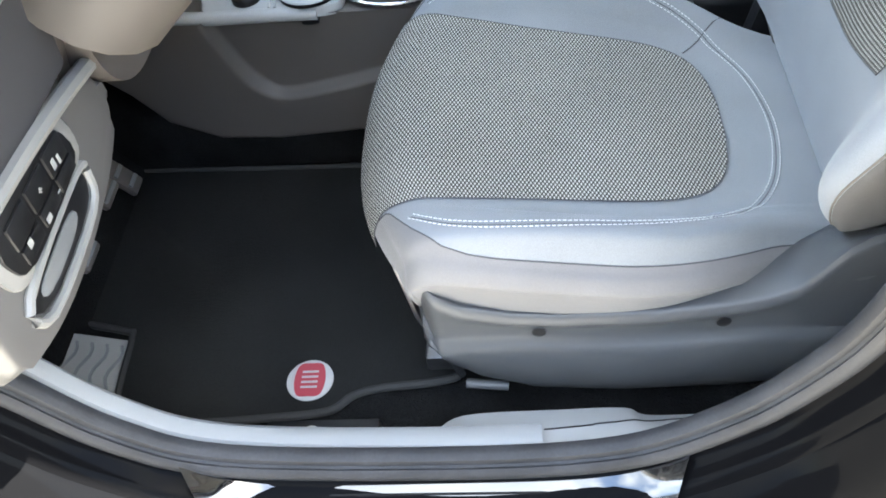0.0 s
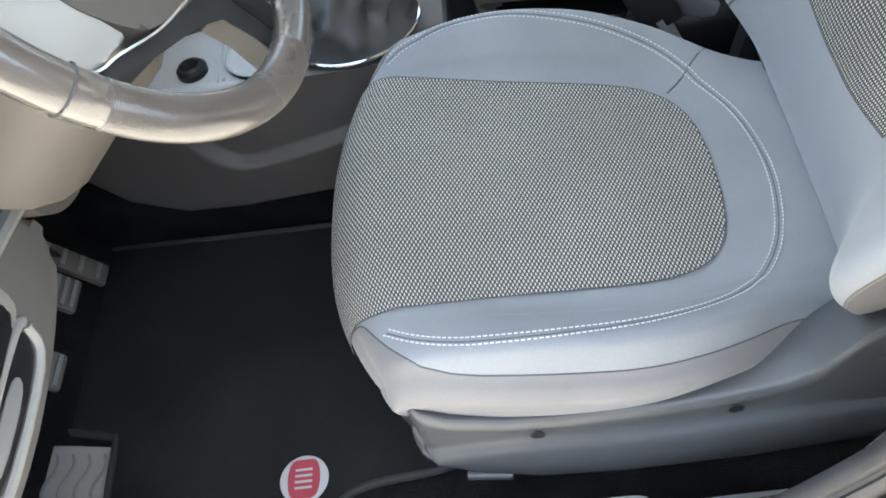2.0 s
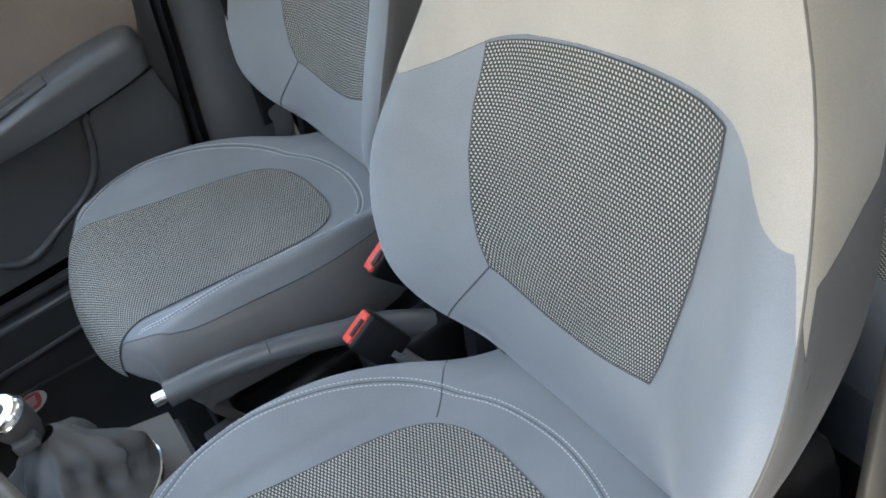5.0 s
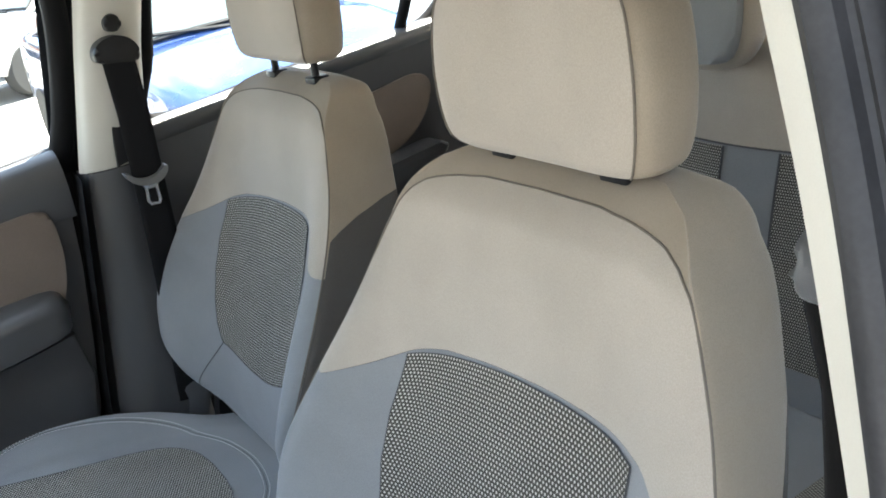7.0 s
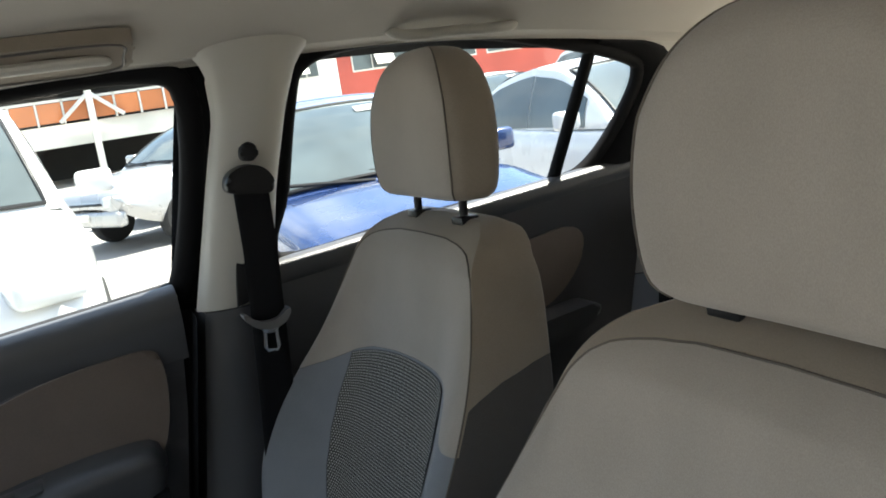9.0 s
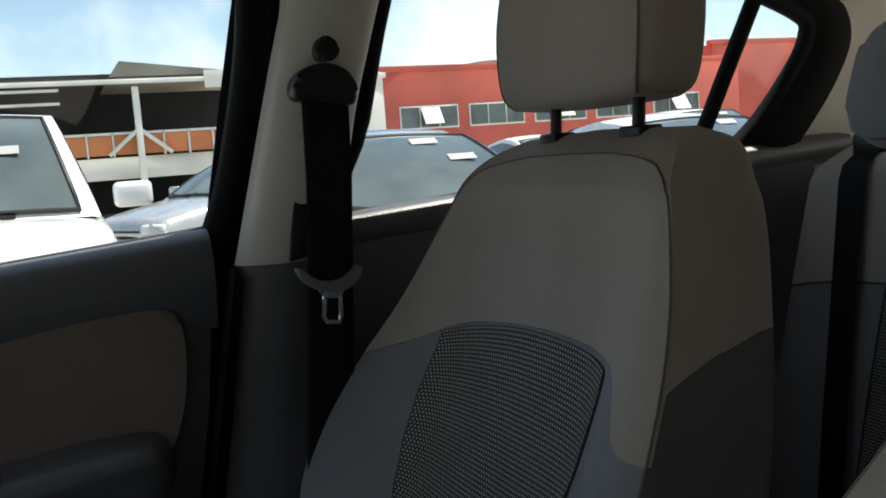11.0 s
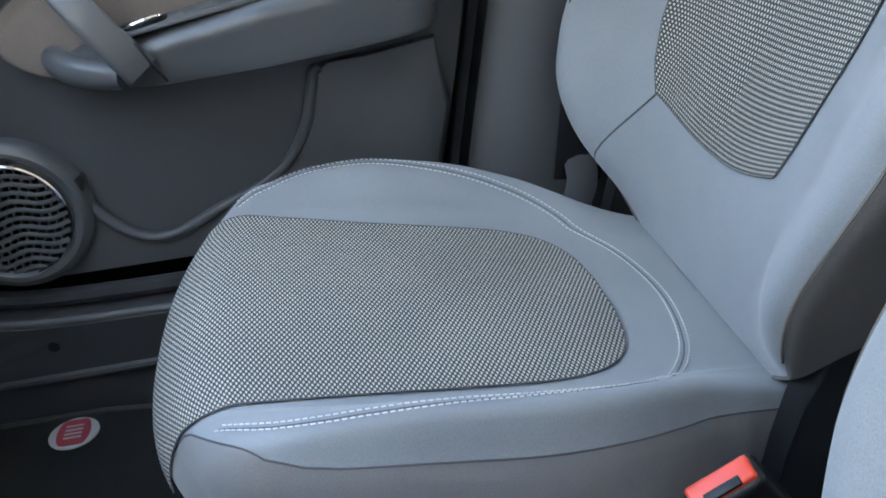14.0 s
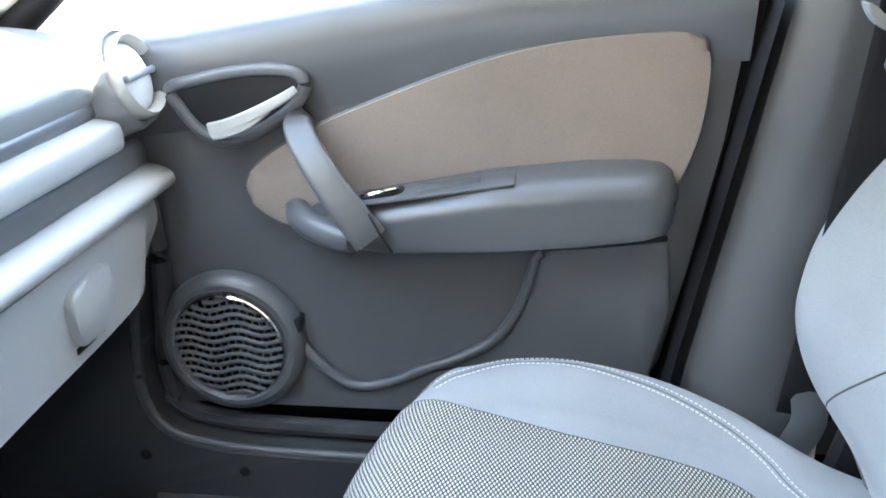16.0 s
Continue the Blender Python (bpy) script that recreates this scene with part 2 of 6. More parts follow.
def slab(outline, axis, a, b, bevel=0.004, segments=2, bm=None):
    """A plate with the given outline (two coordinates) from a to b along an axis; the edges of the b face are rounded."""
    bm = bm or bmesh.new()

    def at(q, w):
        return {"x": (w, q[0], q[1]), "y": (q[0], w, q[1]), "z": (q[0], q[1], w)}[axis]

    lo = [bm.verts.new(at(q, a)) for q in outline]
    hi = [bm.verts.new(at(q, b)) for q in outline]
    top = bm.faces.new(hi)
    bm.faces.new(lo[::-1])
    k = len(lo)
    for i in range(k):
        bm.faces.new((lo[i], lo[(i + 1) % k], hi[(i + 1) % k], hi[i]))
    if bevel:
        bmesh.ops.bevel(bm, geom=list(top.edges), offset=bevel, segments=segments, profile=0.5, affect="EDGES", clamp_overlap=True)
    return bm


def box(lo, hi, bevel=0.005, segments=2, bm=None):
    own = bmesh.new()
    bmesh.ops.create_cube(own, size=1.0)
    for v in own.verts:
        v.co = Vector([lo[i] + (v.co[i] + 0.5) * (hi[i] - lo[i]) for i in range(3)])
    if bevel:
        bmesh.ops.bevel(own, geom=list(own.edges), offset=bevel, segments=segments, profile=0.5, affect="EDGES", clamp_overlap=True)
    if bm is None:
        return own
    me = bpy.data.meshes.new("tmp")
    own.to_mesh(me)
    own.free()
    bm.from_mesh(me)
    bpy.data.meshes.remove(me)
    return bm


def turned(bm, m):
    bmesh.ops.transform(bm, matrix=m, verts=bm.verts)
    return bm


def lathe(profile, n=32, m=None):
    """A turned body from (radius, height) pairs about z."""
    bm = bmesh.new()
    rings = [[bm.verts.new((r * math.cos(a), r * math.sin(a), h)) for a in (2 * math.pi * j / n for j in range(n))] for r, h in profile]
    for a, b in zip(rings, rings[1:]):
        for j in range(n):
            bm.faces.new((a[j], a[(j + 1) % n], b[(j + 1) % n], b[j]))
    if profile[0][0] > 1e-4:
        bm.faces.new(rings[0][::-1])
    if profile[-1][0] > 1e-4:
        bm.faces.new(rings[-1])
    bmesh.ops.remove_doubles(bm, verts=bm.verts, dist=1e-5)
    return turned(bm, m) if m else bm


def flat(points):
    return [(p[0], p[1]) for p in points]


def rounded(outline, n=5):
    """A smooth closed outline through two-dimensional points."""
    return flat(spline([(a, b, 0) for a, b in outline], n, True))


def lerp_table(table, t):
    xs = [r[0] for r in table]
    return [float(np.interp(t, xs, [r[i] for r in table])) for i in range(1, len(table[0]))]

# ---- seats ----
# x runs to the rear of the car, y to the passenger side; the driver's seat has its crease at x = 0, its middle at y = 0.
SEAT_GAP, SEAT_BACKSET = 0.70, 0.086


def cushion_station(t):
    """x, drop of the top and half width along the cushion, t from the front face (0) to the crease (1)."""
    if t < 0.25:
        a = t / 0.25 * math.pi / 2
        return -0.440 - 0.080 * math.cos(a), 0.085 * (1 - math.sin(a)), 0.200 + 0.034 * math.sin(a)
    k = (t - 0.25) / 0.75
    narrow = sum(float(np.interp(k + d, (0.50, 0.66, 0.78, 0.84, 1.0), (0.0, 0.012, 0.029, 0.034, 0.032))) for d in (-0.05, 0.0, 0.05)) / 3
    return -0.440 + 0.470 * k, 0.0, 0.234 + 0.012 * math.sin(math.pi * min(1, k * 1.3)) - 0.030 * k ** 3 - narrow


def cushion_sweep(t, share):
    """How far the front corners are swept back."""
    return 0.050 * max(0.0, 1 - max(0.0, t - 0.1) / 0.5) ** 2 * abs(share) ** 2.6


@functools.lru_cache(maxsize=None)
def cushion_profile(t, tuck=True):
    x, drop, w = cushion_station(t)
    zc = float(np.interp(x, (-0.50, -0.44, -0.10, 0.03), (0.624, 0.617, 0.555, 0.538))) - drop
    h = sum(float(np.interp(x + 0.03 * k, (-0.50, -0.45, -0.38, -0.295, -0.20, -0.105, -0.04, 0.03), (0.0, 0.008, 0.032, 0.048, 0.047, 0.034, 0.010, 0.0))) for k in (-1, -0.5, 0, 0.5, 1)) / 5
    edge = zc + 0.5 * h - 0.011
    zb = min(0.43 + 0.075 * max(0.0, 1 - t / 0.28), edge - 0.07)
    lower = [(1.046 * w, edge - 0.014), (1.062 * w, edge - 0.031), (1.025 * w, edge - 0.048), (0.90 * w, zb)] if tuck else [(1.022 * w, edge - 0.020), (1.026 * w, edge - 0.055), (1.0 * w, edge - 0.10), (0.92 * w, edge - 0.15)]
    half = [(0, zc), (0.62 * w, zc + 0.03 * h), (0.765 * w, zc + 0.46 * h), (0.88 * w, zc + 0.92 * h), (0.958 * w, zc + h * 0.97 - 0.002), (1.0 * w, edge)] + lower
    right = [(p.x, p.y) for p in spline([(a, b, 0) for a, b in half], 5)]
    return x, [(-a, b) for a, b in right[::-1]] + right[1:]


def cushion_point(t, k, tuck=True):
    """k counts the steps of the section, from -45 (foot of the -y side) over 0 (middle) to 45."""
    x, pr = cushion_profile(t, tuck)
    w = cushion_station(t)[2]
    i = max(0, min(89, int(k + 45)))
    f = k + 45 - i
    y, z = (pr[i][c] + (pr[i + 1][c] - pr[i][c]) * f for c in (0, 1))
    return (x + cushion_sweep(t, min(1, abs(y) / w)) + 0.5 * max(0, 0.56 - z) * max(0, 1 - t / 0.3), y, z)


def piping_step(t):
    """Where the side piping runs: along the edge, and inwards over the front corner."""
    return lerp_table(((0.0, 7.5), (0.08, 7.6), (0.14, 8.2), (0.20, 15.5), (0.26, 22.5), (0.31, 24.5), (0.36, 25)), t)[0]


def cushion_top(t, y, lift=0.0):
    x, pr = cushion_profile(t)
    w = cushion_station(t)[2]
    top = [p for p in pr[10:-10]]
    fx = -lift * math.cos(min(t / 0.25, 1) * math.pi / 2)
    return Vector((x + fx + cushion_sweep(t, min(1, abs(y) / w)), y, float(np.interp(y, [p[0] for p in top], [p[1] for p in top])) + lift))


def t_of_x(x):
    return 0.25 + 0.75 * (x + 0.440) / 0.470


BACK_Z0, BACK_Z1 = 0.545, 1.128


BACK_TABLE = ((0.50, 0.120, 0.11, 0.0, 0.07), (0.545, 0.150, 0.135, 0.0, 0.085), (0.565, 0.180, 0.160, 0.006, 0.10), (0.585, 0.206, 0.178, 0.018, 0.115), (0.60, 0.221, 0.187, 0.032, 0.125), (0.63, 0.241, 0.196, 0.056, 0.140), (0.69, 0.265, 0.206, 0.082, 0.148), (0.76, 0.287, 0.212, 0.092, 0.148), (0.815, 0.291, 0.212, 0.092, 0.142), (0.84, 0.288, 0.211, 0.084, 0.138), (0.90, 0.268, 0.208, 0.060, 0.126),
              (0.98, 0.235, 0.200, 0.028, 0.110), (1.05, 0.203, 0.188, 0.010, 0.100), (1.09, 0.184, 0.177, 0.004, 0.090), (1.115, 0.160, 0.156, 0.0, 0.07), (1.128, 0.117, 0.117, 0.0, 0.03))


def soft_table(z, d=0.024):
    """The backrest table, rounded over a few centimetres; the crest stays crisp."""
    d = min(d, max(0.0, (1.128 - z) * 0.55), 0.008 + max(0.0, z - 0.56) * 0.3)
    rows = [lerp_table(BACK_TABLE, z + d * k) for k in (-1, -0.67, -0.33, 0, 0.33, 0.67, 1)]
    return [sum(r[c] for r in rows) / 7 for c in range(4)]


@functools.lru_cache(maxsize=None)
def back_profile(s):
    """Closed section of the backrest at height share s: (x, y) pairs from the front middle round the +y side to the rear, and the -y side."""
    z = BACK_Z0 + (BACK_Z1 - BACK_Z0) * s
    xs = [float(np.interp(z + 0.02 * k, (0.50, 0.53, 0.56, 0.60, 0.65, 0.693, 0.75, 0.80, 0.94, 1.03, 1.10, 1.16), (0.012, -0.002, -0.007, -0.003, 0.003, 0.010, 0.031, 0.053, 0.102, 0.126, 0.143, 0.157))) for k in (-1, -0.5, 0, 0.5, 1)]
    xf = sum(xs) / 5
    wf, wb, bol, th = soft_table(z)
    if s > 0.90:
        k = (s - 0.90) / 0.10
        xf += 0.040 * k ** 2.5
    half = [(xf, 0), (xf - 0.05 * bol, 0.39 * wf), (xf - 0.24 * bol, 0.57 * wf), (xf - 0.78 * bol, 0.78 * wf), (xf - bol, 0.895 * wf), (xf - 0.92 * bol, 0.972 * wf), (xf - 0.55 * bol, wf),
            (xf + 0.45 * th, 0.5 * (wf + wb)), (xf + 0.85 * th, wb), (xf + th, 0.9 * wb), (xf + th + 0.004, 0.5 * wb), (xf + th + 0.006, 0)]
    right = [(p.x, p.y) for p in spline([(a, b, 0) for a, b in half], 4)]
    return z, right, [(a, -b) for a, b in right[::-1]][1:-1]


def back_point(s, q):
    """q from 0 (front middle) over the +y side to 0.5 (rear) and the -y side to 1."""
    z, right, left = back_profile(s)
    ring = right + left
    k = (q % 1.0) * len(ring)
    i = int(k)
    a, b = ring[i % len(ring)], ring[(i + 1) % len(ring)]
    f = k - i
    return Vector((a[0] + (b[0] - a[0]) * f, a[1] + (b[1] - a[1]) * f, z))


def back_front(s, y, lift=0.0):
    z, right, left = back_profile(s)
    n = 24
    if y < 0:
        right = [right[0]] + [(a, -b) for a, b in left[::-1]]
    return Vector((float(np.interp(abs(y), [b for _, b in right[:n]], [a for a, _ in right[:n]])) - lift, y, z + 0.3 * lift))


def s_of_z(z):
    return (z - BACK_Z0) / (BACK_Z1 - BACK_Z0)


FRONT_SPLIT = ((-0.262, 0.914), (-0.243, 0.917), (-0.225, 0.922), (-0.208, 0.932), (-0.192, 0.946), (-0.172, 0.955), (-0.10, 0.959), (-0.045, 0.960), (0.03, 0.956), (0.10, 0.948), (0.144, 0.938), (0.195, 0.918), (0.25, 0.900))
SIDE_SPLIT = ((0.255, 0.896), (0.30, 0.905), (0.5, 0.965), (0.66, 0.972), (0.70, 0.967), (0.74, 0.952))


@functools.lru_cache(maxsize=None)
def split_height(q):
    """Where the beige upper cover meets the grey one, round the backrest; a tongue of it reaches down on the -y bolster."""
    if 0.255 < q < 0.74:
        return s_of_z(lerp_table(SIDE_SPLIT, q)[0])
    z = 0.93
    for _ in range(4):
        z = lerp_table(FRONT_SPLIT, back_point(s_of_z(z), q).y)[0]
    return s_of_z(z)


# the shoulder seam: steps round the section against height
SHOULDER = ((0, 1.111), (5, 1.110), (9.5, 1.107), (15, 1.099), (18, 1.090), (20.5, 1.074), (22, 1.045), (22.5, 1.011))


def stitch(line, parent, name="stitching", material="thread", dash=0.0034, gap=0.0020, radius=0.0007, proud=None):
    """A row of thread dashes along a line on the cloth."""
    bm = bmesh.new()
    pts = [Vector(p) for p in line]
    run, left, on = [], dash, True
    seg = []
    for a, b in zip(pts, pts[1:]):
        d, at = (b - a).length, 0.0
        while d - at > 1e-6:
            step = min(left, d - at)
            if on:
                seg = seg or [a + (b - a) * (at / d)]
                seg.append(a + (b - a) * ((at + step) / d))
            at += step
            left -= step
            if left < 1e-6:
                if on and len(seg) > 1:
                    tube([seg[0], seg[-1]], radius, 4, bm=bm)
                seg = []
                on = not on
                left = dash if on else gap
    return part(name, bm, material, parent, smooth=False)


def make_seat(name, label, raised, inner, low_side):
    pipe = (20.0, 22.5)
    seat = thing(name, label, "seat", "front seats")
    # cushion
    tuck = low_side
    part("cushion", grid(lambda t, v: cushion_point(t, (2 * v - 1) * piping_step(t)), 120, 60), "grey_cloth", seat)
    for sg in (-1, 1):
        part("cushion_side", grid(lambda t, v: cushion_point(t, sg * (piping_step(t) + (45 - piping_step(t)) * v), tuck), 120, 30), "cushion_edge", seat, "light grey cloth side of the cushion")
    for k in (0, 1):
        bm = bmesh.new()
        bm.faces.new([bm.verts.new(cushion_point(k, j - 45, tuck)) for j in range(91)])
        part("cushion_end", bm, "grey_cloth", seat)

    def ins_y(x):
        a = max(0.0, min(1.0, (x + 0.502) / 0.404))
        return float(np.interp(a, (0, 0.08, 0.45, 0.8, 1), (0.163, 0.166, 0.152, 0.142, 0.136))) * max(0.0, 1 - a ** 12) ** 0.36

    def ins(u, v):
        t = 0.015 + (t_of_x(-0.0985) - 0.015) * (1 - (1 - u) ** 1.25)
        return cushion_top(t, (2 * v - 1) * ins_y(cushion_station(t)[0]), 0.0022)

    mids = [ins(k / 60, 0.5) for k in range(61)]
    runs = list(itertools.accumulate([0.0] + [(b - a).length for a, b in zip(mids, mids[1:])]))

    def ins_uv(u, v):
        return (ins(u, v).y, runs[round(u * 60)])

    part("seat_insert", grid(ins, 60, 36, ins_uv), "insert", seat, "dark woven insert with pale dots")
    edge = [ins(u / 40, 0.0) for u in range(41)] + [ins(u / 40, 1.0) for u in range(40, -1, -1)]
    part("insert_seam", tube(edge, 0.0006, 6), "seam", seat)
    side = [(-0.468, 0.190), (-0.44, 0.203), (-0.40, 0.216), (-0.36, 0.222), (-0.29, 0.223), (-0.21, 0.211), (-0.145, 0.187), (-0.10, 0.155), (-0.065, 0.109), (-0.048, 0.060), (-0.041, 0.0)]
    middle = [cushion_top(max(0.12, t_of_x(p.x)), p.y) for p in spline([(x, -y, 0) for x, y in side] + [(x, y, 0) for x, y in side[-2::-1]], 14)]
    part("stitched_seam", tube(middle, 0.0006, 5), "seam", seat)
    for off in (-0.0042, 0.0042):
        line = []
        for k, p in enumerate(middle):
            along = (middle[min(k + 1, len(middle) - 1)] - middle[max(k - 1, 0)]).normalized()
            tx, d = max(0.125, t_of_x(p.x)), 0.004
            up = (cushion_top(tx + 0.008, p.y) - cushion_top(tx - 0.008, p.y)).cross(cushion_top(tx, p.y + d) - cushion_top(tx, p.y - d)).normalized()
            line.append(p + along.cross(up) * off + up * 0.0012)
        stitch(line, seat)
    # seam across the inner rear corner of the driver seat, and along the sides
    if low_side:
        part("cross_seam", tube([cushion_top(t_of_x(-0.125 + 0.085 * k / 8), inner * (0.127 + 0.083 * k / 8), 0.0004) for k in range(9)], 0.0009, 5), "seam", seat)
    for sgn in (-1, 1):
        line = [cushion_point(0.04 + 0.94 * k / 60, sgn * (piping_step(0.04 + 0.94 * k / 60) + 0.1), tuck) for k in range(61)]
        part("side_piping", tube(line, 0.0009, 6), "seam", seat)
    # backrest; on the driver's outer side the upper cover reaches lower
    def split(q):
        low = float(np.interp(q, (0.60, 0.68, 0.745, 0.768), (0.0, 0.066, 0.056, 0.0))) if low_side else 0.0
        return split_height(q) - low / (BACK_Z1 - BACK_Z0)

    def pipe_at(s_):
        return pipe[0] + (pipe[1] - pipe[0]) * max(0.0, min(1.0, (s_ - 0.04) / 0.76))

    def front_patch(u, v, top, lift):
        k = 2 * v - 1
        q = (k * pipe[1] / 88) % 1.0
        s0 = split(q)
        a, b = (s0, s_of_z(lerp_table(SHOULDER, abs(k) * pipe[1])[0])) if top else (0.0, s0)
        s_ = a + (b - a) * u
        p = back_point(s_, (k * pipe_at(s_) / 88) % 1.0)
        return Vector((p.x - lift, p.y * (1 + lift * 2), p.z + (0.6 * lift if top else 0)))

    def around(u, v):
        s_ = u
        for _ in range(3):
            qp = pipe_at(s_) / 88
            q = qp + (1 - 2 * qp) * v
            s_ = u * split(q)
        return back_point(s_, q)

    part("lower_cover", grid(lambda u, v: front_patch(u, v, False, 0.0), 70, 76), "grey_cloth", seat, "blue-grey cloth cover of the lower backrest")
    part("side_cover", grid(around, 60, 104), "side_cloth", seat, "dark warm grey cover of the backrest sides and rear")
    nq = 176
    bm = grid(lambda u, v: back_point(split(v) + (1 - split(v)) * u, v), 40, nq, wrap=True)
    top = [v for v in bm.verts if abs(v.co.z - BACK_Z1) < 1e-6]
    c = bm.verts.new((sum(v.co.x for v in top) / len(top), 0, BACK_Z1 + 0.004))
    for i in range(len(top)):
        bm.faces.new((top[i], top[(i + 1) % len(top)], c))
    part("shoulder_cover", bm, "tan_cloth", seat, "tan cloth over the shoulders and rear of the backrest")
    part("upper_cover", grid(lambda u, v: front_patch(u, v, True, 0.0006), 44, 76), "beige_cloth", seat, "beige cloth front of the upper backrest")
    part("cover_seam", tube([back_point(split(v / 160), v / 160) for v in range(160)], 0.0005, 5, closed=True), "seam", seat)

    def bins(u, v):
        k = 2 * v - 1
        z1 = 0.9545 + 0.008 * k - 0.0135 * k * k
        z0 = 0.702 - 0.020 * max(0.0, 1 - abs(k) ** 2.2)
        z = z0 + (z1 - z0) * u
        hz = (0.67, 0.69, 0.73, 0.77, 0.82, 0.87, 0.92, 0.96)
        hw = float(np.interp(z, hz, (0.112, 0.126, 0.148, 0.160, 0.166, 0.162, 0.151, 0.145) if k < 0 else (0.098, 0.110, 0.125, 0.133, 0.143, 0.151, 0.155, 0.157)))
        if k > 0 and not low_side:
            hw -= 0.016 * max(0.0, min(1.0, (0.93 - z) / 0.08))
        return back_front(s_of_z(z), -k * hw, 0.0020)

    part("back_insert", grid(bins, 44, 32, lambda u, v: (0.26 * u, 0.30 * v)), "insert_back", seat, "dark woven insert with pale dots")
    ring = [bins(0, v / 30) for v in range(31)] + [bins(u / 30, 1) for u in range(1, 31)] + [bins(1, 1 - v / 30) for v in range(1, 31)] + [bins(1 - u / 30, 0) for u in range(1, 30)]
    part("insert_seam", tube(ring, 0.0006, 6, closed=True), "seam", seat)
    a = bins(0, 0)
    part("bolster_seam", tube([back_front(s_of_z(a.z - (a.z - 0.594) * k / 8), a.y + 0.080 * k / 8, 0.0006) for k in range(9)], 0.0010, 5), "seam", seat)
    # piping along the front edge of the bolsters and over the shoulder
    run = []
    for k in range(30):
        run.append((0.13 + 0.67 * k / 29, pipe[0] + (pipe[1] - pipe[0]) * k / 29))
    for k in range(1, 41):
        i_ = pipe[1] * (1 - (k / 40) ** 1.6)
        run.append((s_of_z(lerp_table(SHOULDER, i_)[0]), i_))
    line = []
    for s_, i_ in run:
        z, right, _ = back_profile(s_)
        i0 = min(int(i_), 22)
        f = i_ - i0
        line.append(Vector((right[i0][0] + (right[i0 + 1][0] - right[i0][0]) * f - 0.0005, right[i0][1] + (right[i0 + 1][1] - right[i0][1]) * f, z + 0.0004)))
    both = line + [Vector((p.x, -p.y, p.z)) for p in line[::-1]][1:]
    part("edge_piping", tube(both, 0.0011, 6), "piping", seat)
    # headrest on two posts
    lean = pose(0.192, 0, 1.112 + raised, 0, 4, 0)

    bm = bmesh.new()
    rings, nn = [], 64
    prof = [(0.0, 0.84, 0.70), (0.010, 0.93, 0.90), (0.035, 0.985, 0.97), (0.075, 1.0, 1.0), (0.115, 0.955, 0.985), (0.135, 0.885, 0.95), (0.157, 0.765, 0.88), (0.174, 0.61, 0.76), (0.186, 0.41, 0.58), (0.191, 0.20, 0.35)]
    zs = [q.x for q in spline([(p[0], p[1], p[2]) for p in prof], 3)]
    for q in spline(prof, 3):
        hw, ht = 0.134 * q.y, 0.050 * q.z
        ring = []
        for j in range(nn):
            a = 2 * math.pi * j / nn
            c, s = math.cos(a), math.sin(a)
            e = 0.48
            yy, xx = hw * math.copysign(abs(s) ** e, s), ht * math.copysign(abs(c) ** 0.62, c)
            bend = -0.020 * (yy / 0.134) ** 2 + 0.010 * (1 if xx < 0 else 0.4)
            ring.append(bm.verts.new((xx + bend * 0.6, yy, 0.018 + q.x)))
        rings.append(ring)
    for r0, r1 in zip(rings, rings[1:]):
        for j in range(nn):
            f = bm.faces.new((r0[j], r0[(j + 1) % nn], r1[(j + 1) % nn], r1[j]))
            f.material_index = 0 if 22 <= j < 42 else 1
    bm.faces.new(rings[0][::-1])
    bm.faces.new(rings[-1]).material_index = 1
    seam = []
    for q in spline(prof, 3):
        hw, ht = 0.134 * q.y, 0.050 * q.z
        yy, xx = -hw * 0.915, -ht * 0.70
        seam.append(Vector((xx + 0.6 * (-0.020 * (yy / 0.134) ** 2 + 0.010) - 0.0004, yy - 0.0004, 0.018 + q.x)))
    seam2 = [Vector((p.x, -p.y, p.z)) for p in seam]
    rest = part("headrest", turned(bm, lean), "beige_cloth", seat, "rounded beige cloth headrest with tan sides")
    rest.data.materials.append(M["tan_cloth"])
    part("piping", tube([lean @ p for p in seam + seam2[::-1]], 0.0011, 6), "piping", rest)
    for y in (-0.07, 0.07):
        part("headrest_post", tube([lean @ Vector((0, y, -0.045 - raised)), lean @ Vector((0, y, 0.03))], 0.0058, 12), "plastic_black", seat)
        part("post_guide", turned(box((-0.012, -0.016, -0.008), (0.014, 0.016, 0.004), 0.003), pose(0.192, y, 1.1285)), "plastic_black", seat)
    # runners under the cushion
    for y in (-0.17, 0.17):
        rail = part("seat_rail", box((-0.46, y - 0.022, 0.345), (0.06, y + 0.022, 0.372), 0.004), "steel", seat)
        part("seat_base", box((-0.40, y - 0.012, 0.37), (0.03, y + 0.012, 0.41), 0.004), "plastic_black", seat)
    part("recliner_cover", slab(rounded([(-0.03, 0.42), (0.10, 0.43), (0.115, 0.60), (0.06, 0.66), (-0.01, 0.60)]), "y", -0.195, -0.222, 0.006), "plastic_black", seat)
    part("recliner_cover", slab(rounded([(-0.03, 0.42), (0.10, 0.43), (0.115, 0.60), (0.06, 0.66), (-0.01, 0.60)]), "y", 0.195, 0.222, 0.006), "plastic_black", seat)
    return seat


driver_seat = make_seat("front_chair", "grey and beige cloth driver seat with dotted insert", 0.004, 1, True)
passenger_seat = make_seat("front_chair", "grey and beige cloth passenger seat with raised headrest", 0.026, -1, False)
passenger_seat.location = (SEAT_BACKSET, SEAT_GAP, 0)


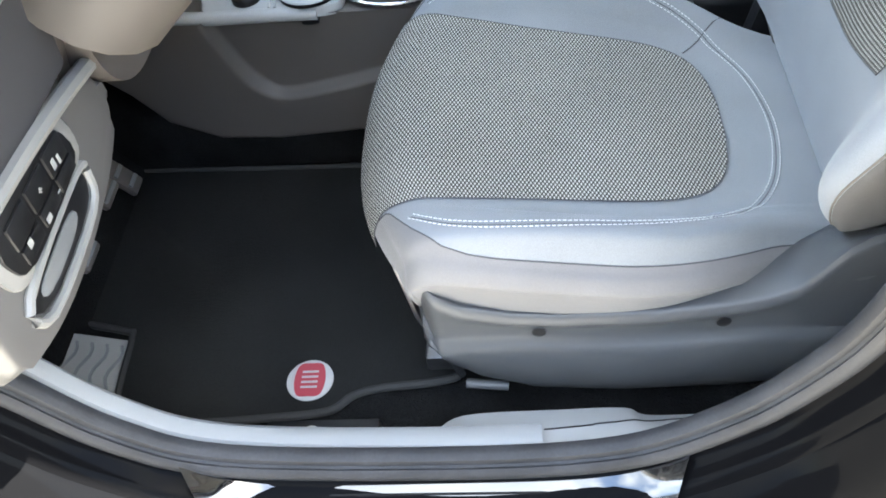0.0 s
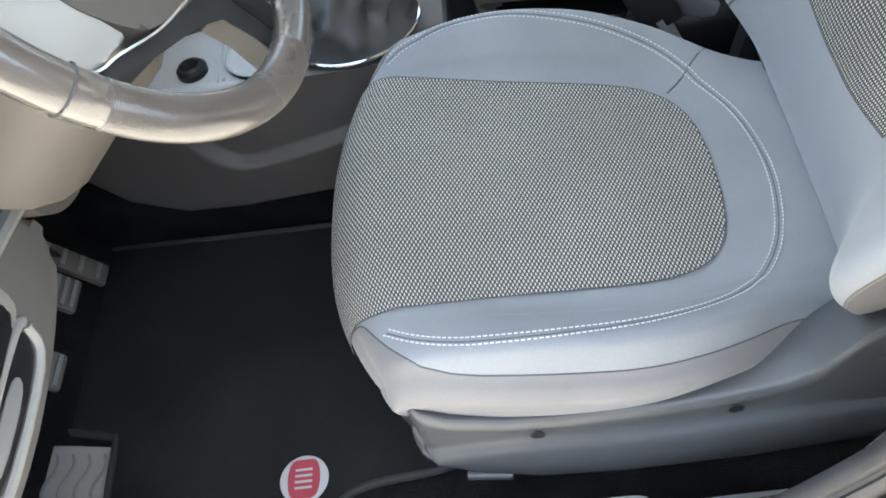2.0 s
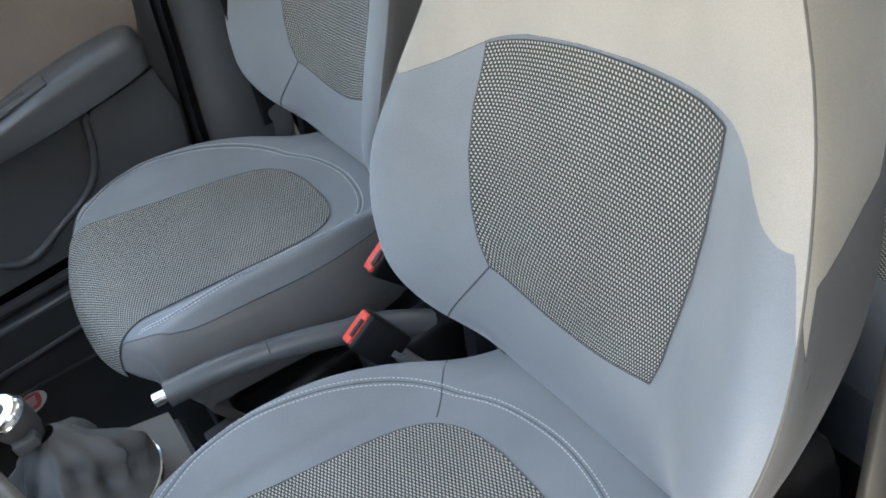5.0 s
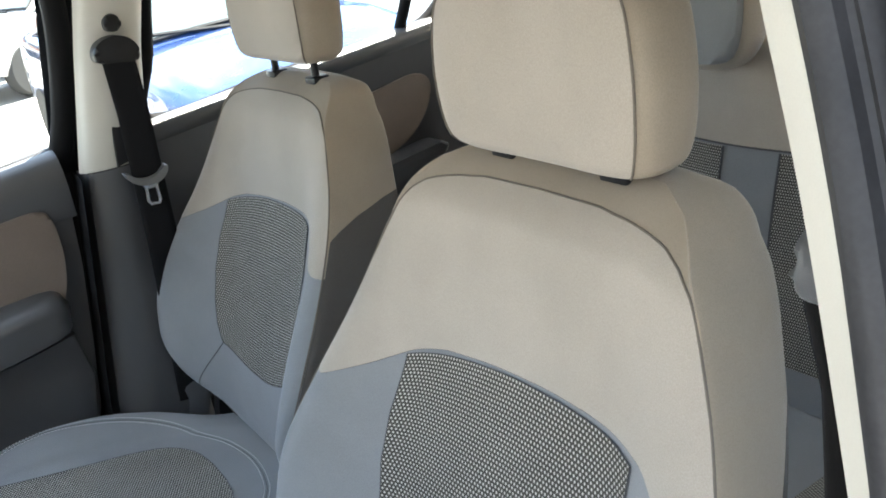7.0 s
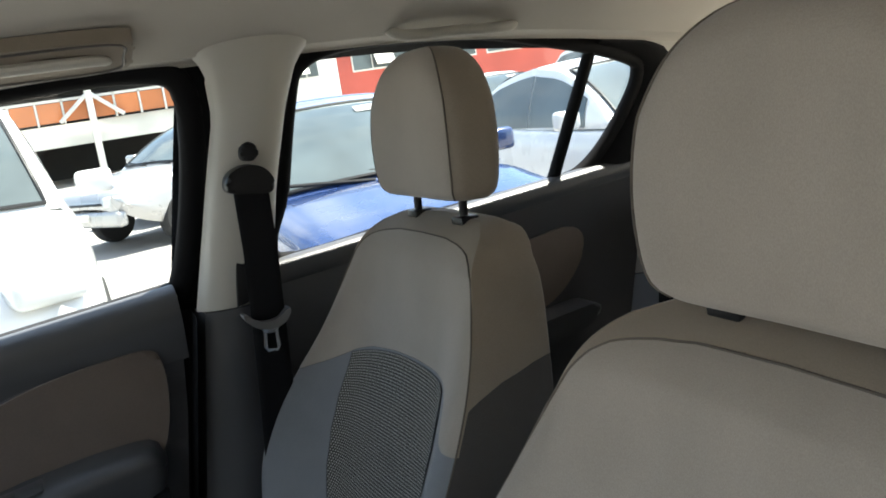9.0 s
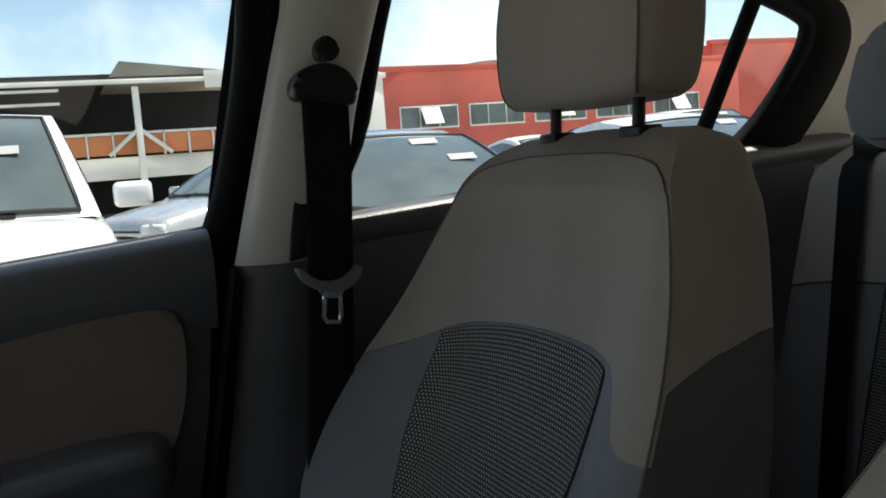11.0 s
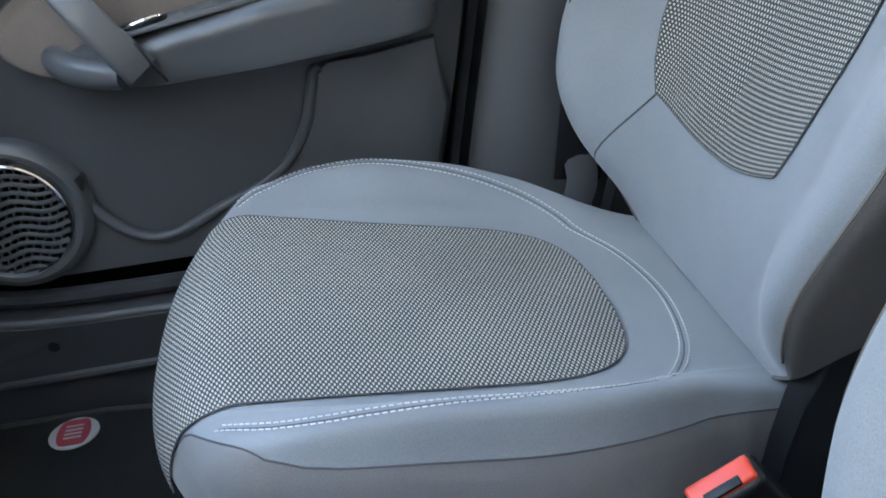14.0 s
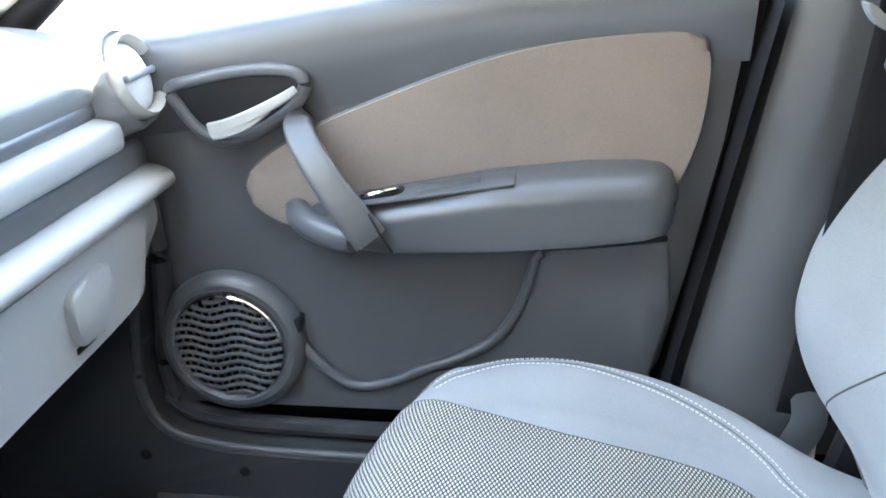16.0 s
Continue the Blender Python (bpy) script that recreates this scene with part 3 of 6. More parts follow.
def side_valance():
    """Moulded plastic cover on the outer side of the driver's seat, with two screw holes and the front rod."""
    edge = ((-0.448, 0.590), (-0.43, 0.584), (-0.405, 0.563), (-0.352, 0.547), (-0.299, 0.541), (-0.193, 0.542), (-0.125, 0.551), (-0.09, 0.559), (-0.062, 0.574), (-0.044, 0.601), (-0.029, 0.626), (-0.008, 0.644), (0.06, 0.66))
    inner = ((-0.448, 0.552), (-0.43, 0.549), (-0.38, 0.529), (-0.29, 0.518), (-0.18, 0.528), (-0.125, 0.546), (-0.09, 0.562), (-0.065, 0.572), (-0.03, 0.580), (0.0, 0.59), (0.06, 0.62))
    foot = ((-0.448, 0.54), (-0.44, 0.50), (-0.425, 0.445), (-0.39, 0.414), (-0.327, 0.387), (-0.231, 0.376), (-0.105, 0.379), (0.06, 0.40))

    def fn(u, v):
        x = -0.448 + 0.475 * u ** 1.15
        ze, zi, zb = lerp_table(edge, x)[0], lerp_table(inner, x)[0], lerp_table(foot, x)[0]
        c = min(0.508, 0.5 * (ze + zb) + 0.04)
        k = max(0.0, min(1.0, (x + 0.17) / 0.12))
        nodes = spline([(-0.222 + 0.042 * k, zi - 0.012 * k, 0), (-0.245 + 0.016 * k, 0.5 * (zi + ze) + 0.002, 0), (-0.258, ze, 0), (-0.2635, ze - 0.004, 0), (-0.2655, ze - 0.014, 0), (-0.2625, 0.5 * (ze + c), 0), (-0.261, c + 0.003, 0), (-0.264, c - 0.006, 0), (-0.270, c - 0.018, 0), (-0.268, 0.5 * (c + zb), 0), (-0.256, zb + 0.012, 0), (-0.236, zb, 0)], 3)
        p = nodes[round(v * (len(nodes) - 1))]
        end = min(1, u / 0.06) ** 0.5
        return (x, -0.182 + (p.x + 0.20) * (0.35 + 0.65 * end), p.y - 0.024)

    bm = grid(fn, 60, 33)
    cover = part("side_valance", bm, "plastic_cover", driver_seat, "dark grey moulded plastic side cover")
    mod = cover.modifiers.new("thick", "SOLIDIFY")
    mod.thickness = 0.003
    for x, z in ((-0.321, 0.522), (-0.132, 0.528)):
        hole = part("screw_hole", lathe([(0.0078, 0.0012), (0.0072, 0.0018), (0.0064, 0.001), (0.0058, -0.0005), (0.0, -0.0005)], 24, pose(x, -0.2485, z - 0.024, 90, 0, 0)), "plastic_black", cover)
    part("recliner_knob", lathe([(0.024, -0.01), (0.024, -0.0005), (0.021, 0.001), (0.0, 0.0012)], 36, pose(-0.010, -0.244, 0.578, 90, 0, 0)), "plastic_cover", cover, "dark round recliner knob")
    part("adjuster_rod", tube([(-0.47, -0.19, 0.545), (-0.455, -0.200, 0.47), (-0.43, -0.205, 0.40), (-0.415, -0.21, 0.362)], 0.0045, 8), "steel", driver_seat)
    part("rail_end", tube([(-0.41, -0.222, 0.362), (-0.36, -0.226, 0.36)], 0.006, 10), "plastic_cover", driver_seat)


side_valance()

# ---- car shell ----
MID = 0.31  # the car's middle plane in y


def across(points):
    """The same points on the other side of the car."""
    return [(p[0], 2 * MID - p[1], p[2]) for p in points]


DOOR_LOOP = spline([(-0.829, -0.36, 0.601), (-0.758, -0.36, 0.502), (-0.657, -0.36, 0.442), (-0.418, -0.36, 0.425), (-0.244, -0.36, 0.439), (-0.142, -0.362, 0.505), (-0.085, -0.366, 0.582), (-0.055, -0.375, 0.666),
                    (-0.040, -0.398, 0.82), (-0.012, -0.424, 1.0), (0.012, -0.396, 1.17), (0.040, -0.350, 1.31), (0.036, -0.325, 1.40), (-0.03, -0.312, 1.437), (-0.20, -0.308, 1.447), (-0.38, -0.312, 1.437), (-0.52, -0.33, 1.375),
                    (-0.72, -0.36, 1.20), (-0.90, -0.39, 1.06), (-0.955, -0.40, 0.97), (-0.945, -0.385, 0.84), (-0.895, -0.365, 0.70)], 6, True)


def strip(loop, rows, closed=True):
    """A band swept along a loop: rows are (outward, y offset) steps in the loop's own plane."""
    n = len(loop)
    c = sum(loop, Vector()) / n
    bm = bmesh.new()
    rings = []
    for o, dy in rows:
        ring = []
        for i, p in enumerate(loop):
            t = loop[(i + 1) % n] - loop[i - 1]
            nrm = Vector((t.z, 0, -t.x)).normalized()
            if nrm.dot(p - c) < 0:
                nrm = -nrm
            ring.append(bm.verts.new(p + nrm * o + Vector((0, dy, 0))))
        rings.append(ring)
    for a, b in zip(rings, rings[1:]):
        for i in range(n):
            bm.faces.new((a[i], a[(i + 1) % n], b[(i + 1) % n], b[i]))
    return bm


body_side = thing("car_body_side", "glossy black painted body around the open driver door", "car body")
part("door_surround", strip(DOOR_LOOP, ((0.034, -0.044), (0.044, -0.075), (0.07, -0.095), (0.16, -0.10), (0.30, -0.105))), "black_paint", body_side)
part("door_step", strip(DOOR_LOOP, ((0.004, 0.004), (0.012, -0.004), (0.019, -0.010), (0.023, -0.016), (0.0255, -0.030), (0.029, -0.040), (0.034, -0.044))), "black_paint", body_side, "glossy black rebate outside the door seal")
part("sill_edge", grid(lambda u, v: (-0.70 + 0.03 * v + (0.52 - 0.05 * v) * u, -0.374 - 0.046 * v, 0.4065 - 0.042 * v + 0.006 * math.sin(math.pi * v) + 0.05 * abs(2 * u - 1) ** 5), 30, 10), "gloss_paint", body_side, "glossy black sloping sill edge")
part("weather_strip", strip(DOOR_LOOP, ((0.006, 0.018), (-0.006, 0.016), (-0.0105, 0.010), (-0.0105, 0.004), (-0.007, -0.0015), (-0.001, -0.003), (0.0008, -0.0055), (-0.0012, -0.0085), (0.002, -0.0125), (0.008, -0.0145), (0.0135, -0.013), (0.017, -0.007))), "rubber", body_side, "thick black rubber door seal")
part("drip_groove", tube([(-0.65, -0.3835, 0.4045), (-0.28, -0.3835, 0.4010)], 0.0016, 6), "plastic_black", body_side)
part("drip_groove", tube([(-0.267, -0.3835, 0.4010), (-0.19, -0.3835, 0.4105)], 0.0016, 6), "plastic_black", body_side)
# sill outside, down to the ground side
part("sill_panel", grid(lambda u, v: (-1.25 + 1.7 * u, lerp_table(((0, -0.41), (0.2, -0.455), (0.5, -0.475), (1, -0.44)), v)[0], lerp_table(((0, 0.402), (0.2, 0.385), (0.5, 0.30), (1, 0.14)), v)[0]), 12, 12), "gloss_paint", body_side)


def floor_pan():
    fl = tagged(put("floor", box((-1.3, -0.352, 0.27), (1.25, 1.055, 0.318), 0.0), "carpet"), "dark grey carpeted car floor", kind="structure")
    return fl


floor_pan()
# sloped toe board and front bulkhead, closing wall behind the dash
whole("toe_board", slab([(-1.30, 0.29), (-0.93, 0.316), (-1.14, 0.62), (-1.32, 0.62)], "y", -0.352, 1.055, 0.0), "carpet", "dark carpeted toe board under the dashboard", kind="structure")
whole("wall_front", box((-1.36, -0.40, 0.25), (-1.305, 1.10, 0.975), 0.0), "plastic_black", "dark bulkhead behind the dashboard", kind="structure")
whole("wall_rear", box((1.36, -0.40, 0.25), (1.42, 1.10, 1.06), 0.0), "plastic", "dark closing panel behind the rear seat", kind="structure")


def sill_trims():
    inner = [(-0.97, -0.268), (-0.90, -0.262), (-0.80, -0.292), (-0.68, -0.312), (-0.52, -0.308), (-0.45, -0.302), (-0.41, -0.280), (-0.30, -0.276), (-0.23, -0.276), (-0.205, -0.286), (-0.12, -0.286), (-0.02, -0.286)]
    ins = flat(spline([(a, b, 0) for a, b in inner], 5))

    def fn(u, v):
        x, y = ins[round(u * (len(ins) - 1))]
        zr = lerp_table(((-0.97, 0.72), (-0.85, 0.60), (-0.76, 0.49), (-0.66, 0.432), (-0.42, 0.412), (-0.24, 0.425), (-0.14, 0.49), (-0.08, 0.57), (-0.02, 0.74)), x)[0]
        return (x, y + (-0.347 - y) * v, 0.385 + (zr - 0.385) * v ** 1.6 + (0.012 * math.sin(math.pi * v)))

    bm = grid(fn, len(ins) - 1, 10)
    t = whole("sill_trim", bm, "plastic_light", "pale grey plastic sill trim inside the door opening", kind="structure")
    part("trim_edge", grid(lambda u, v: (lambda q: (q[0], q[1] + 0.002 * v, 0.385 - 0.07 * v))(ins[round(u * (len(ins) - 1))]), len(ins) - 1, 2), "plastic_light", t)
    rim = []
    for i in range(0, 22):
        p, d = DOOR_LOOP[i], DOOR_LOOP[i + 1] - DOOR_LOOP[i - 1]
        up = Vector((-d.z, 0, d.x)).normalized()
        rim.append((p, (up if up.z > 0 else -up) * min(1.0, 0.25 + (21 - i) / 12)))
    edge = ((0.002, 0.016), (0.009, 0.019), (0.0115, 0.026), (0.0105, 0.036), (0.004, 0.042))
    part("trim_rim", grid(lambda u, v: (lambda q, e: q[0] + q[1] * e[0] + Vector((0, e[1], 0)))(rim[round(u * 21)], edge[round(v * 4)]), 21, 4), "trim_rim", t, "pale raised rim along the door seal")
    part("trim_joint", tube([fn(0.62 + 0.30 * k / 20, 0.55 - 0.25 * math.sin(math.pi * 0.5 * k / 20)) for k in range(21)], 0.0012, 5), "plastic_black", t)
    # passenger side: one dark plate that turns up into the kick panel, with a rounded lip round the door gap
    lip = spline([(-0.05, 0.455, 0), (-0.25, 0.455, 0), (-0.467, 0.456, 0), (-0.60, 0.459, 0), (-0.665, 0.465, 0), (-0.712, 0.480, 0), (-0.738, 0.512, 0), (-0.747, 0.560, 0), (-0.742, 0.62, 0), (-0.735, 0.70, 0), (-0.74, 0.80, 0)], 6)
    t2 = whole("sill_trim_passenger", slab(flat(lip) + [(-1.05, 0.80), (-1.05, 0.31), (-0.05, 0.31)], "y", 1.050, 0.978, 0.010, 3), "trim_shaded", "dark grey plastic sill trim under the closed door", kind="structure")
    part("trim_lip", tube([(p.x, 0.990, p.y) for p in lip], 0.0085, 10), "trim_shaded", t2)
    part("trim_ledge", tube([(-0.05, 0.978, 0.392), (-0.40, 0.977, 0.390), (-0.74, 0.976, 0.388)], 0.006, 8), "trim_shaded", t2)
    part("gap_seal", tube([(p.x + (0.020 if p.y > 0.50 else 0.0), 1.030, p.y + (0.014 if p.y < 0.50 else 0.0)) for p in lip], 0.012, 8), "rubber", t2, "black door gap seal")
    for x, z in ((-0.618, 0.434), (-0.748, 0.452)):
        part("clip_hole", lathe([(0.0075, 0.0012), (0.007, 0.0015), (0.005, 0.0), (0, -0.0005)], 16, pose(x, 0.978, z, 90, 0, 0)), "plastic_black", t2)


sill_trims()


# ---- roof ----
def roof_z(x, y):
    e = abs(y - MID) / 0.63
    crown = 1.462 - 0.03 * (x / 0.9) ** 2 * (1 if x > 0 else 2.2) - (0.075 * max(0, x - 0.35) ** 1.4)
    return crown - (0.080 if y > MID else 0.02) * e ** 4


whole("ceiling", grid(lambda u, v: (-0.44 + 1.50 * u, MID - 0.62 + 1.24 * v, roof_z(-0.44 + 1.50 * u, MID - 0.62 + 1.24 * v)), 40, 32), "headliner", "beige cloth headliner", kind="structure")
whole("roof_skin", grid(lambda u, v: (-0.50 + 1.62 * u, -0.42 + 1.48 * v, roof_z(-0.50 + 1.62 * u, MID - 0.68 + 1.36 * v) + 0.03 - 0.015 * abs(2 * v - 1) ** 6), 30, 24), "black_paint", "glossy black roof panel", kind="structure")


def side_rail(side):
    """Roof rail lining, over the doors."""
    def fn(u, v):
        x = -0.46 + 1.50 * u
        a = math.pi / 2 * v
        y = MID + 0.62 + 0.045 * math.sin(a)
        z = roof_z(x, MID + 0.62 * side) - 0.010 * (1 - math.cos(a))
        return (x, y if side > 0 else 2 * MID - y, z)
    return grid(fn, 30, 6)


whole("roof_rail_lining_passenger", side_rail(1), "headliner", "beige roof rail lining", kind="structure")
whole("roof_rail_lining_driver", side_rail(-1), "headliner", "beige roof rail lining", kind="structure")

# ---- B pillars ----
def b_pillar(side):
    def s(p):
        return p if side > 0 else (p[0], 2 * MID - p[1] - 0.012, p[2])
    who = "passenger" if side > 0 else "driver"
    pil = thing("door_pillar", "door pillar with dark lower and beige upper trim, %s side" % who, "pillar", "door pillars")
    pil["kind"] = "structure"

    def low(u, v):
        z = 0.34 + 0.668 * u
        xf, xr = lerp_table(((0.34, -0.115, 0.09), (0.45, -0.108, 0.085), (0.58, -0.092, 0.085), (0.8, -0.048, 0.105), (1.008, -0.008, 0.125)), z)
        y = 1.036 - 0.045 * math.sin(math.pi * min(1, max(0, v)) ** 0.9) ** 0.32 + (0.03 if v <= 0 else 0)
        x, y, z = s((xf + (xr - xf) * v, y, z))
        return (x, y, z) if side > 0 else (x + 0.035, max(y + 0.055, -0.342), z)

    part("lower_trim", grid(low, 24, 20), "plastic" if side > 0 else "plastic_black", pil, "dark grey plastic lower trim")

    def high(u, v):
        z = 1.008 + 0.40 * u
        xf, xr = lerp_table(((1.0, -0.010, 0.112), (1.18, 0.032, 0.144), (1.30, 0.060, 0.172), (1.36, 0.056, 0.192), (1.385, 0.045, 0.210), (1.41, 0.015, 0.24)), z)
        yb = lerp_table(((1.0, 1.040), (1.2, 1.0), (1.32, 0.965), (1.41, 0.93)), z)[0]
        return s((xf + (xr - xf) * v, yb - 0.040 * math.sin(math.pi * v) ** 0.45, z))

    part("upper_trim", grid(high, 24, 20), "pillar_light", pil, "beige plastic upper trim")
    part("front_edge", grid(lambda u, v: (lambda p: s((p[0] - 0.002 + 0.016 * v, (p[1] if side > 0 else 2 * MID - p[1]) - 0.020 * v - 0.003, p[2])))(high(u * 0.86, 0.0)), 16, 3), "pillar_light", pil)
    if side < 0:
        edge = spline([(-0.002, -0.400, 0.97), (0.006, -0.388, 1.03), (0.030, -0.345, 1.20), (0.054, -0.306, 1.30), (0.060, -0.292, 1.37), (0.05, -0.285, 1.42)], 6)
        part("pillar_return", grid(lambda u, v: edge[round(u * (len(edge) - 1))] + Vector((-0.010 * v - 0.004 * math.sin(math.pi * v), -0.026 * v - 0.005 * math.sin(math.pi * v), 0)), len(edge) - 1, 6), "pillar_light", pil)
    part("outer_panel", grid(lambda u, v: (lambda z: s((lerp_table(((1.0, -0.040), (1.38, 0.030)), z)[0] + (0.18 - 0.01 * u) * v, lerp_table(((1.0, 1.108), (1.2, 1.072), (1.39, 1.022)), z)[0], z)))(1.0 + 0.39 * u), 8, 6), "frame_black", pil, "matt black outer face of the pillar")
    def cover(u, v):
        if v < 0.3:
            x, y, z = low(u, 0.0)
            return (x - 0.010 + 0.02 * v, s((0, 0.985 + 0.30 * v, 0))[1], z)
        v = (v - 0.3) / 0.7
        x, y, z = low(u, v)
        return (x - 0.006 + 0.012 * v, s((0, 1.078 - 0.004 * (2 * v - 1) ** 2, 0))[1], z)

    if side > 0:
        part("outer_skin", grid(cover, 12, 20), "frame_black", pil, "black painted outer face of the pillar")
    # belt slot
    part("belt_slot", slab([(0.045, 1.010), (0.116, 1.024), (0.128, 1.19), (0.070, 1.18)], "y", s((0, 0.992, 0))[1], s((0, 0.985, 0))[1], 0.002), "plastic_black", pil)
    # belt: anchor, ring, webbing, tongue
    belt = thing("seat_belt", "black webbing seat belt hanging from the door pillar, %s side" % who, "seat belt", "seat belts")
    drop, ring_look = (0.0, "plastic_black") if side > 0 else (0.038, "plastic")
    part("belt_anchor", slab([(a, b) for a, b in rounded([(0.084, 1.234), (0.096, 1.230), (0.107, 1.234), (0.109, 1.250), (0.097, 1.258), (0.084, 1.250)])], "y", s((0, 0.965, 0))[1], s((0, 0.935, 0))[1], 0.006), "plastic_black", belt)
    part("belt_ring", slab(rounded([(a, b - drop) for a, b in ((0.050, 1.196), (0.053, 1.211), (0.066, 1.222), (0.088, 1.226), (0.108, 1.219), (0.119, 1.205), (0.121, 1.188), (0.112, 1.180), (0.085, 1.184), (0.058, 1.188))], 4), "y", s((0, 0.948, 0))[1], s((0, 0.918 if side > 0 else 0.928, 0))[1], 0.008, 4), ring_look, belt)
    wl = [(0.060, 1.20 - drop), (0.060, 1.10), (0.054, 1.0), (0.043, 0.85), (0.016, 0.56)]
    wr = [(0.112, 1.19 - drop), (0.112, 1.10), (0.106, 1.0), (0.098, 0.85), (0.075, 0.55)]
    yy = [0.928, 0.940, 0.946, 0.955, 0.972]

    def web(u, v):
        k = u * 4
        i = min(3, int(k))
        f = k - i
        a = [wl[i][c] + (wl[i + 1][c] - wl[i][c]) * f for c in (0, 1)]
        b = [wr[i][c] + (wr[i + 1][c] - wr[i][c]) * f for c in (0, 1)]
        y = yy[i] + (yy[i + 1] - yy[i]) * f
        return s((a[0] + (b[0] - a[0]) * v, y, a[1] + (b[1] - a[1]) * v))

    w = part("webbing", grid(web, 40, 6), "belt", belt)
    w.modifiers.new("thick", "SOLIDIFY").thickness = 0.0016
    part("tongue_cover", slab(rounded([(0.040, 1.006), (0.047, 0.992), (0.060, 0.982), (0.080, 0.977), (0.098, 0.981), (0.110, 0.992), (0.112, 1.002), (0.104, 1.000), (0.094, 0.992), (0.078, 0.989), (0.060, 0.993), (0.048, 1.004)], 4), "y", s((0, 0.952, 0))[1], s((0, 0.930, 0))[1], 0.005, 3), "plastic_mid" if side > 0 else "plastic", belt)
    tg = [s(p) for p in ((0.0695, 0.940, 0.972), (0.0665, 0.939, 0.950), (0.069, 0.939, 0.944), (0.083, 0.939, 0.942), (0.0865, 0.939, 0.948), (0.0865, 0.940, 0.972), (0.078, 0.940, 0.977))]
    part("tongue", tube(tg, 0.0030, 8, closed=True, squash=0.6, up=(0, 1, 0)), "chrome", belt, "chromed steel belt tongue")
    part("tongue_neck", slab(rounded([(0.062, 0.984), (0.068, 0.972), (0.086, 0.970), (0.094, 0.982), (0.078, 0.982)], 3), "y", s((0, 0.943, 0))[1], s((0, 0.938, 0))[1], 0.001), "chrome", belt)
    part("lower_belt", tube([s(p) for p in spline([(0.045, 0.972, 0.60), (0.05, 0.965, 0.55), (0.02, 0.955, 0.50), (-0.02, 0.94, 0.47)], 5)], 0.020, 8, squash=0.1, up=(0, 1, 0)), "plastic", belt)
    return pil


b_pillar(1)
b_pillar(-1)

# ---- passenger front door ----
door = thing("passenger_door", "closed passenger door with dark plastic lining and beige cloth panel", "car door")
BELT_Z = ((-0.95, 0.925), (-0.67, 0.955), (-0.50, 0.983), (-0.30, 1.014), (-0.03, 1.036), (0.02, 1.038))
panel = [(-0.93, 0.495), (-0.70, 0.492), (-0.40, 0.492), (-0.145, 0.498), (-0.105, 0.57), (-0.080, 0.70), (-0.052, 0.85), (-0.034, 1.0), (-0.03, 1.036), (-0.30, 1.014), (-0.50, 0.983), (-0.67, 0.955), (-0.93, 0.93)]
part("door_lining", slab(panel, "y", 1.12, 1.052, 0.012, 3), "plastic", door)
# rounded shoulder under the window
SHOULDER_LINE = spline([(1.100, 0.012, 0), (1.075, 0.017, 0), (1.050, 0.008, 0), (1.0375, -0.014, 0), (1.0365, -0.040, 0), (1.044, -0.070, 0), (1.0525, -0.100, 0)], 5)


def shoulder(u, v):
    x = -0.93 + 0.897 * u
    zt = lerp_table(BELT_Z, x)[0]
    p = SHOULDER_LINE[round(v * 30)]
    return (x, p.x, zt + p.y)


part("door_shoulder", grid(shoulder, 30, 30), "plastic", door)
part("window_seal", tube([(-0.93 + 0.897 * k / 20, 1.092, lerp_table(BELT_Z, -0.93 + 0.897 * k / 20)[0] + 0.012) for k in range(21)], 0.007, 8), "rubber", door)
cl = rounded([(-0.092, 0.966), (-0.16, 0.966), (-0.251, 0.955), (-0.33, 0.934), (-0.414, 0.904), (-0.507, 0.866), (-0.574, 0.826), (-0.597, 0.795), (-0.578, 0.764), (-0.533, 0.744), (-0.47, 0.735), (-0.30, 0.75), (-0.145, 0.775), (-0.108, 0.797), (-0.090, 0.830), (-0.078, 0.88), (-0.076, 0.94)], 5)
part("cloth_panel", slab(cl, "y", 1.056, 1.0345, 0.010, 4), "door_beige", door, "taupe cloth door panel")
part("cloth_border", tube([(a, 1.0440, b) for a, b in cl], 0.0026, 6, closed=True), "plastic", door)
# armrest
def arm(u, v):
    x = -0.515 + 0.417 * u
    zt, zb, yo = lerp_table(((-0.515, 0.775, 0.738, 1.018), (-0.48, 0.782, 0.732, 0.992), (-0.42, 0.794, 0.736, 0.968), (-0.30, 0.816, 0.744, 0.958), (-0.20, 0.826, 0.752, 0.960), (-0.14, 0.827, 0.757, 0.966), (-0.118, 0.824, 0.760, 0.976), (-0.106, 0.815, 0.766, 0.992), (-0.098, 0.800, 0.780, 1.040)), x)
    pts = [(1.048, zt + 0.006), (yo + 0.03, zt + 0.003), (yo + 0.010, zt - 0.004), (yo, zt - 0.016), (yo + 0.002, 0.5 * (zt + zb)), (yo + 0.008, zb + 0.006), (yo + 0.02, zb), (1.05, zb - 0.004)]
    sp = spline([(a, b, 0) for a, b in pts], 4)
    p = sp[round(v * (len(sp) - 1))]
    return (x, p.x, p.y)


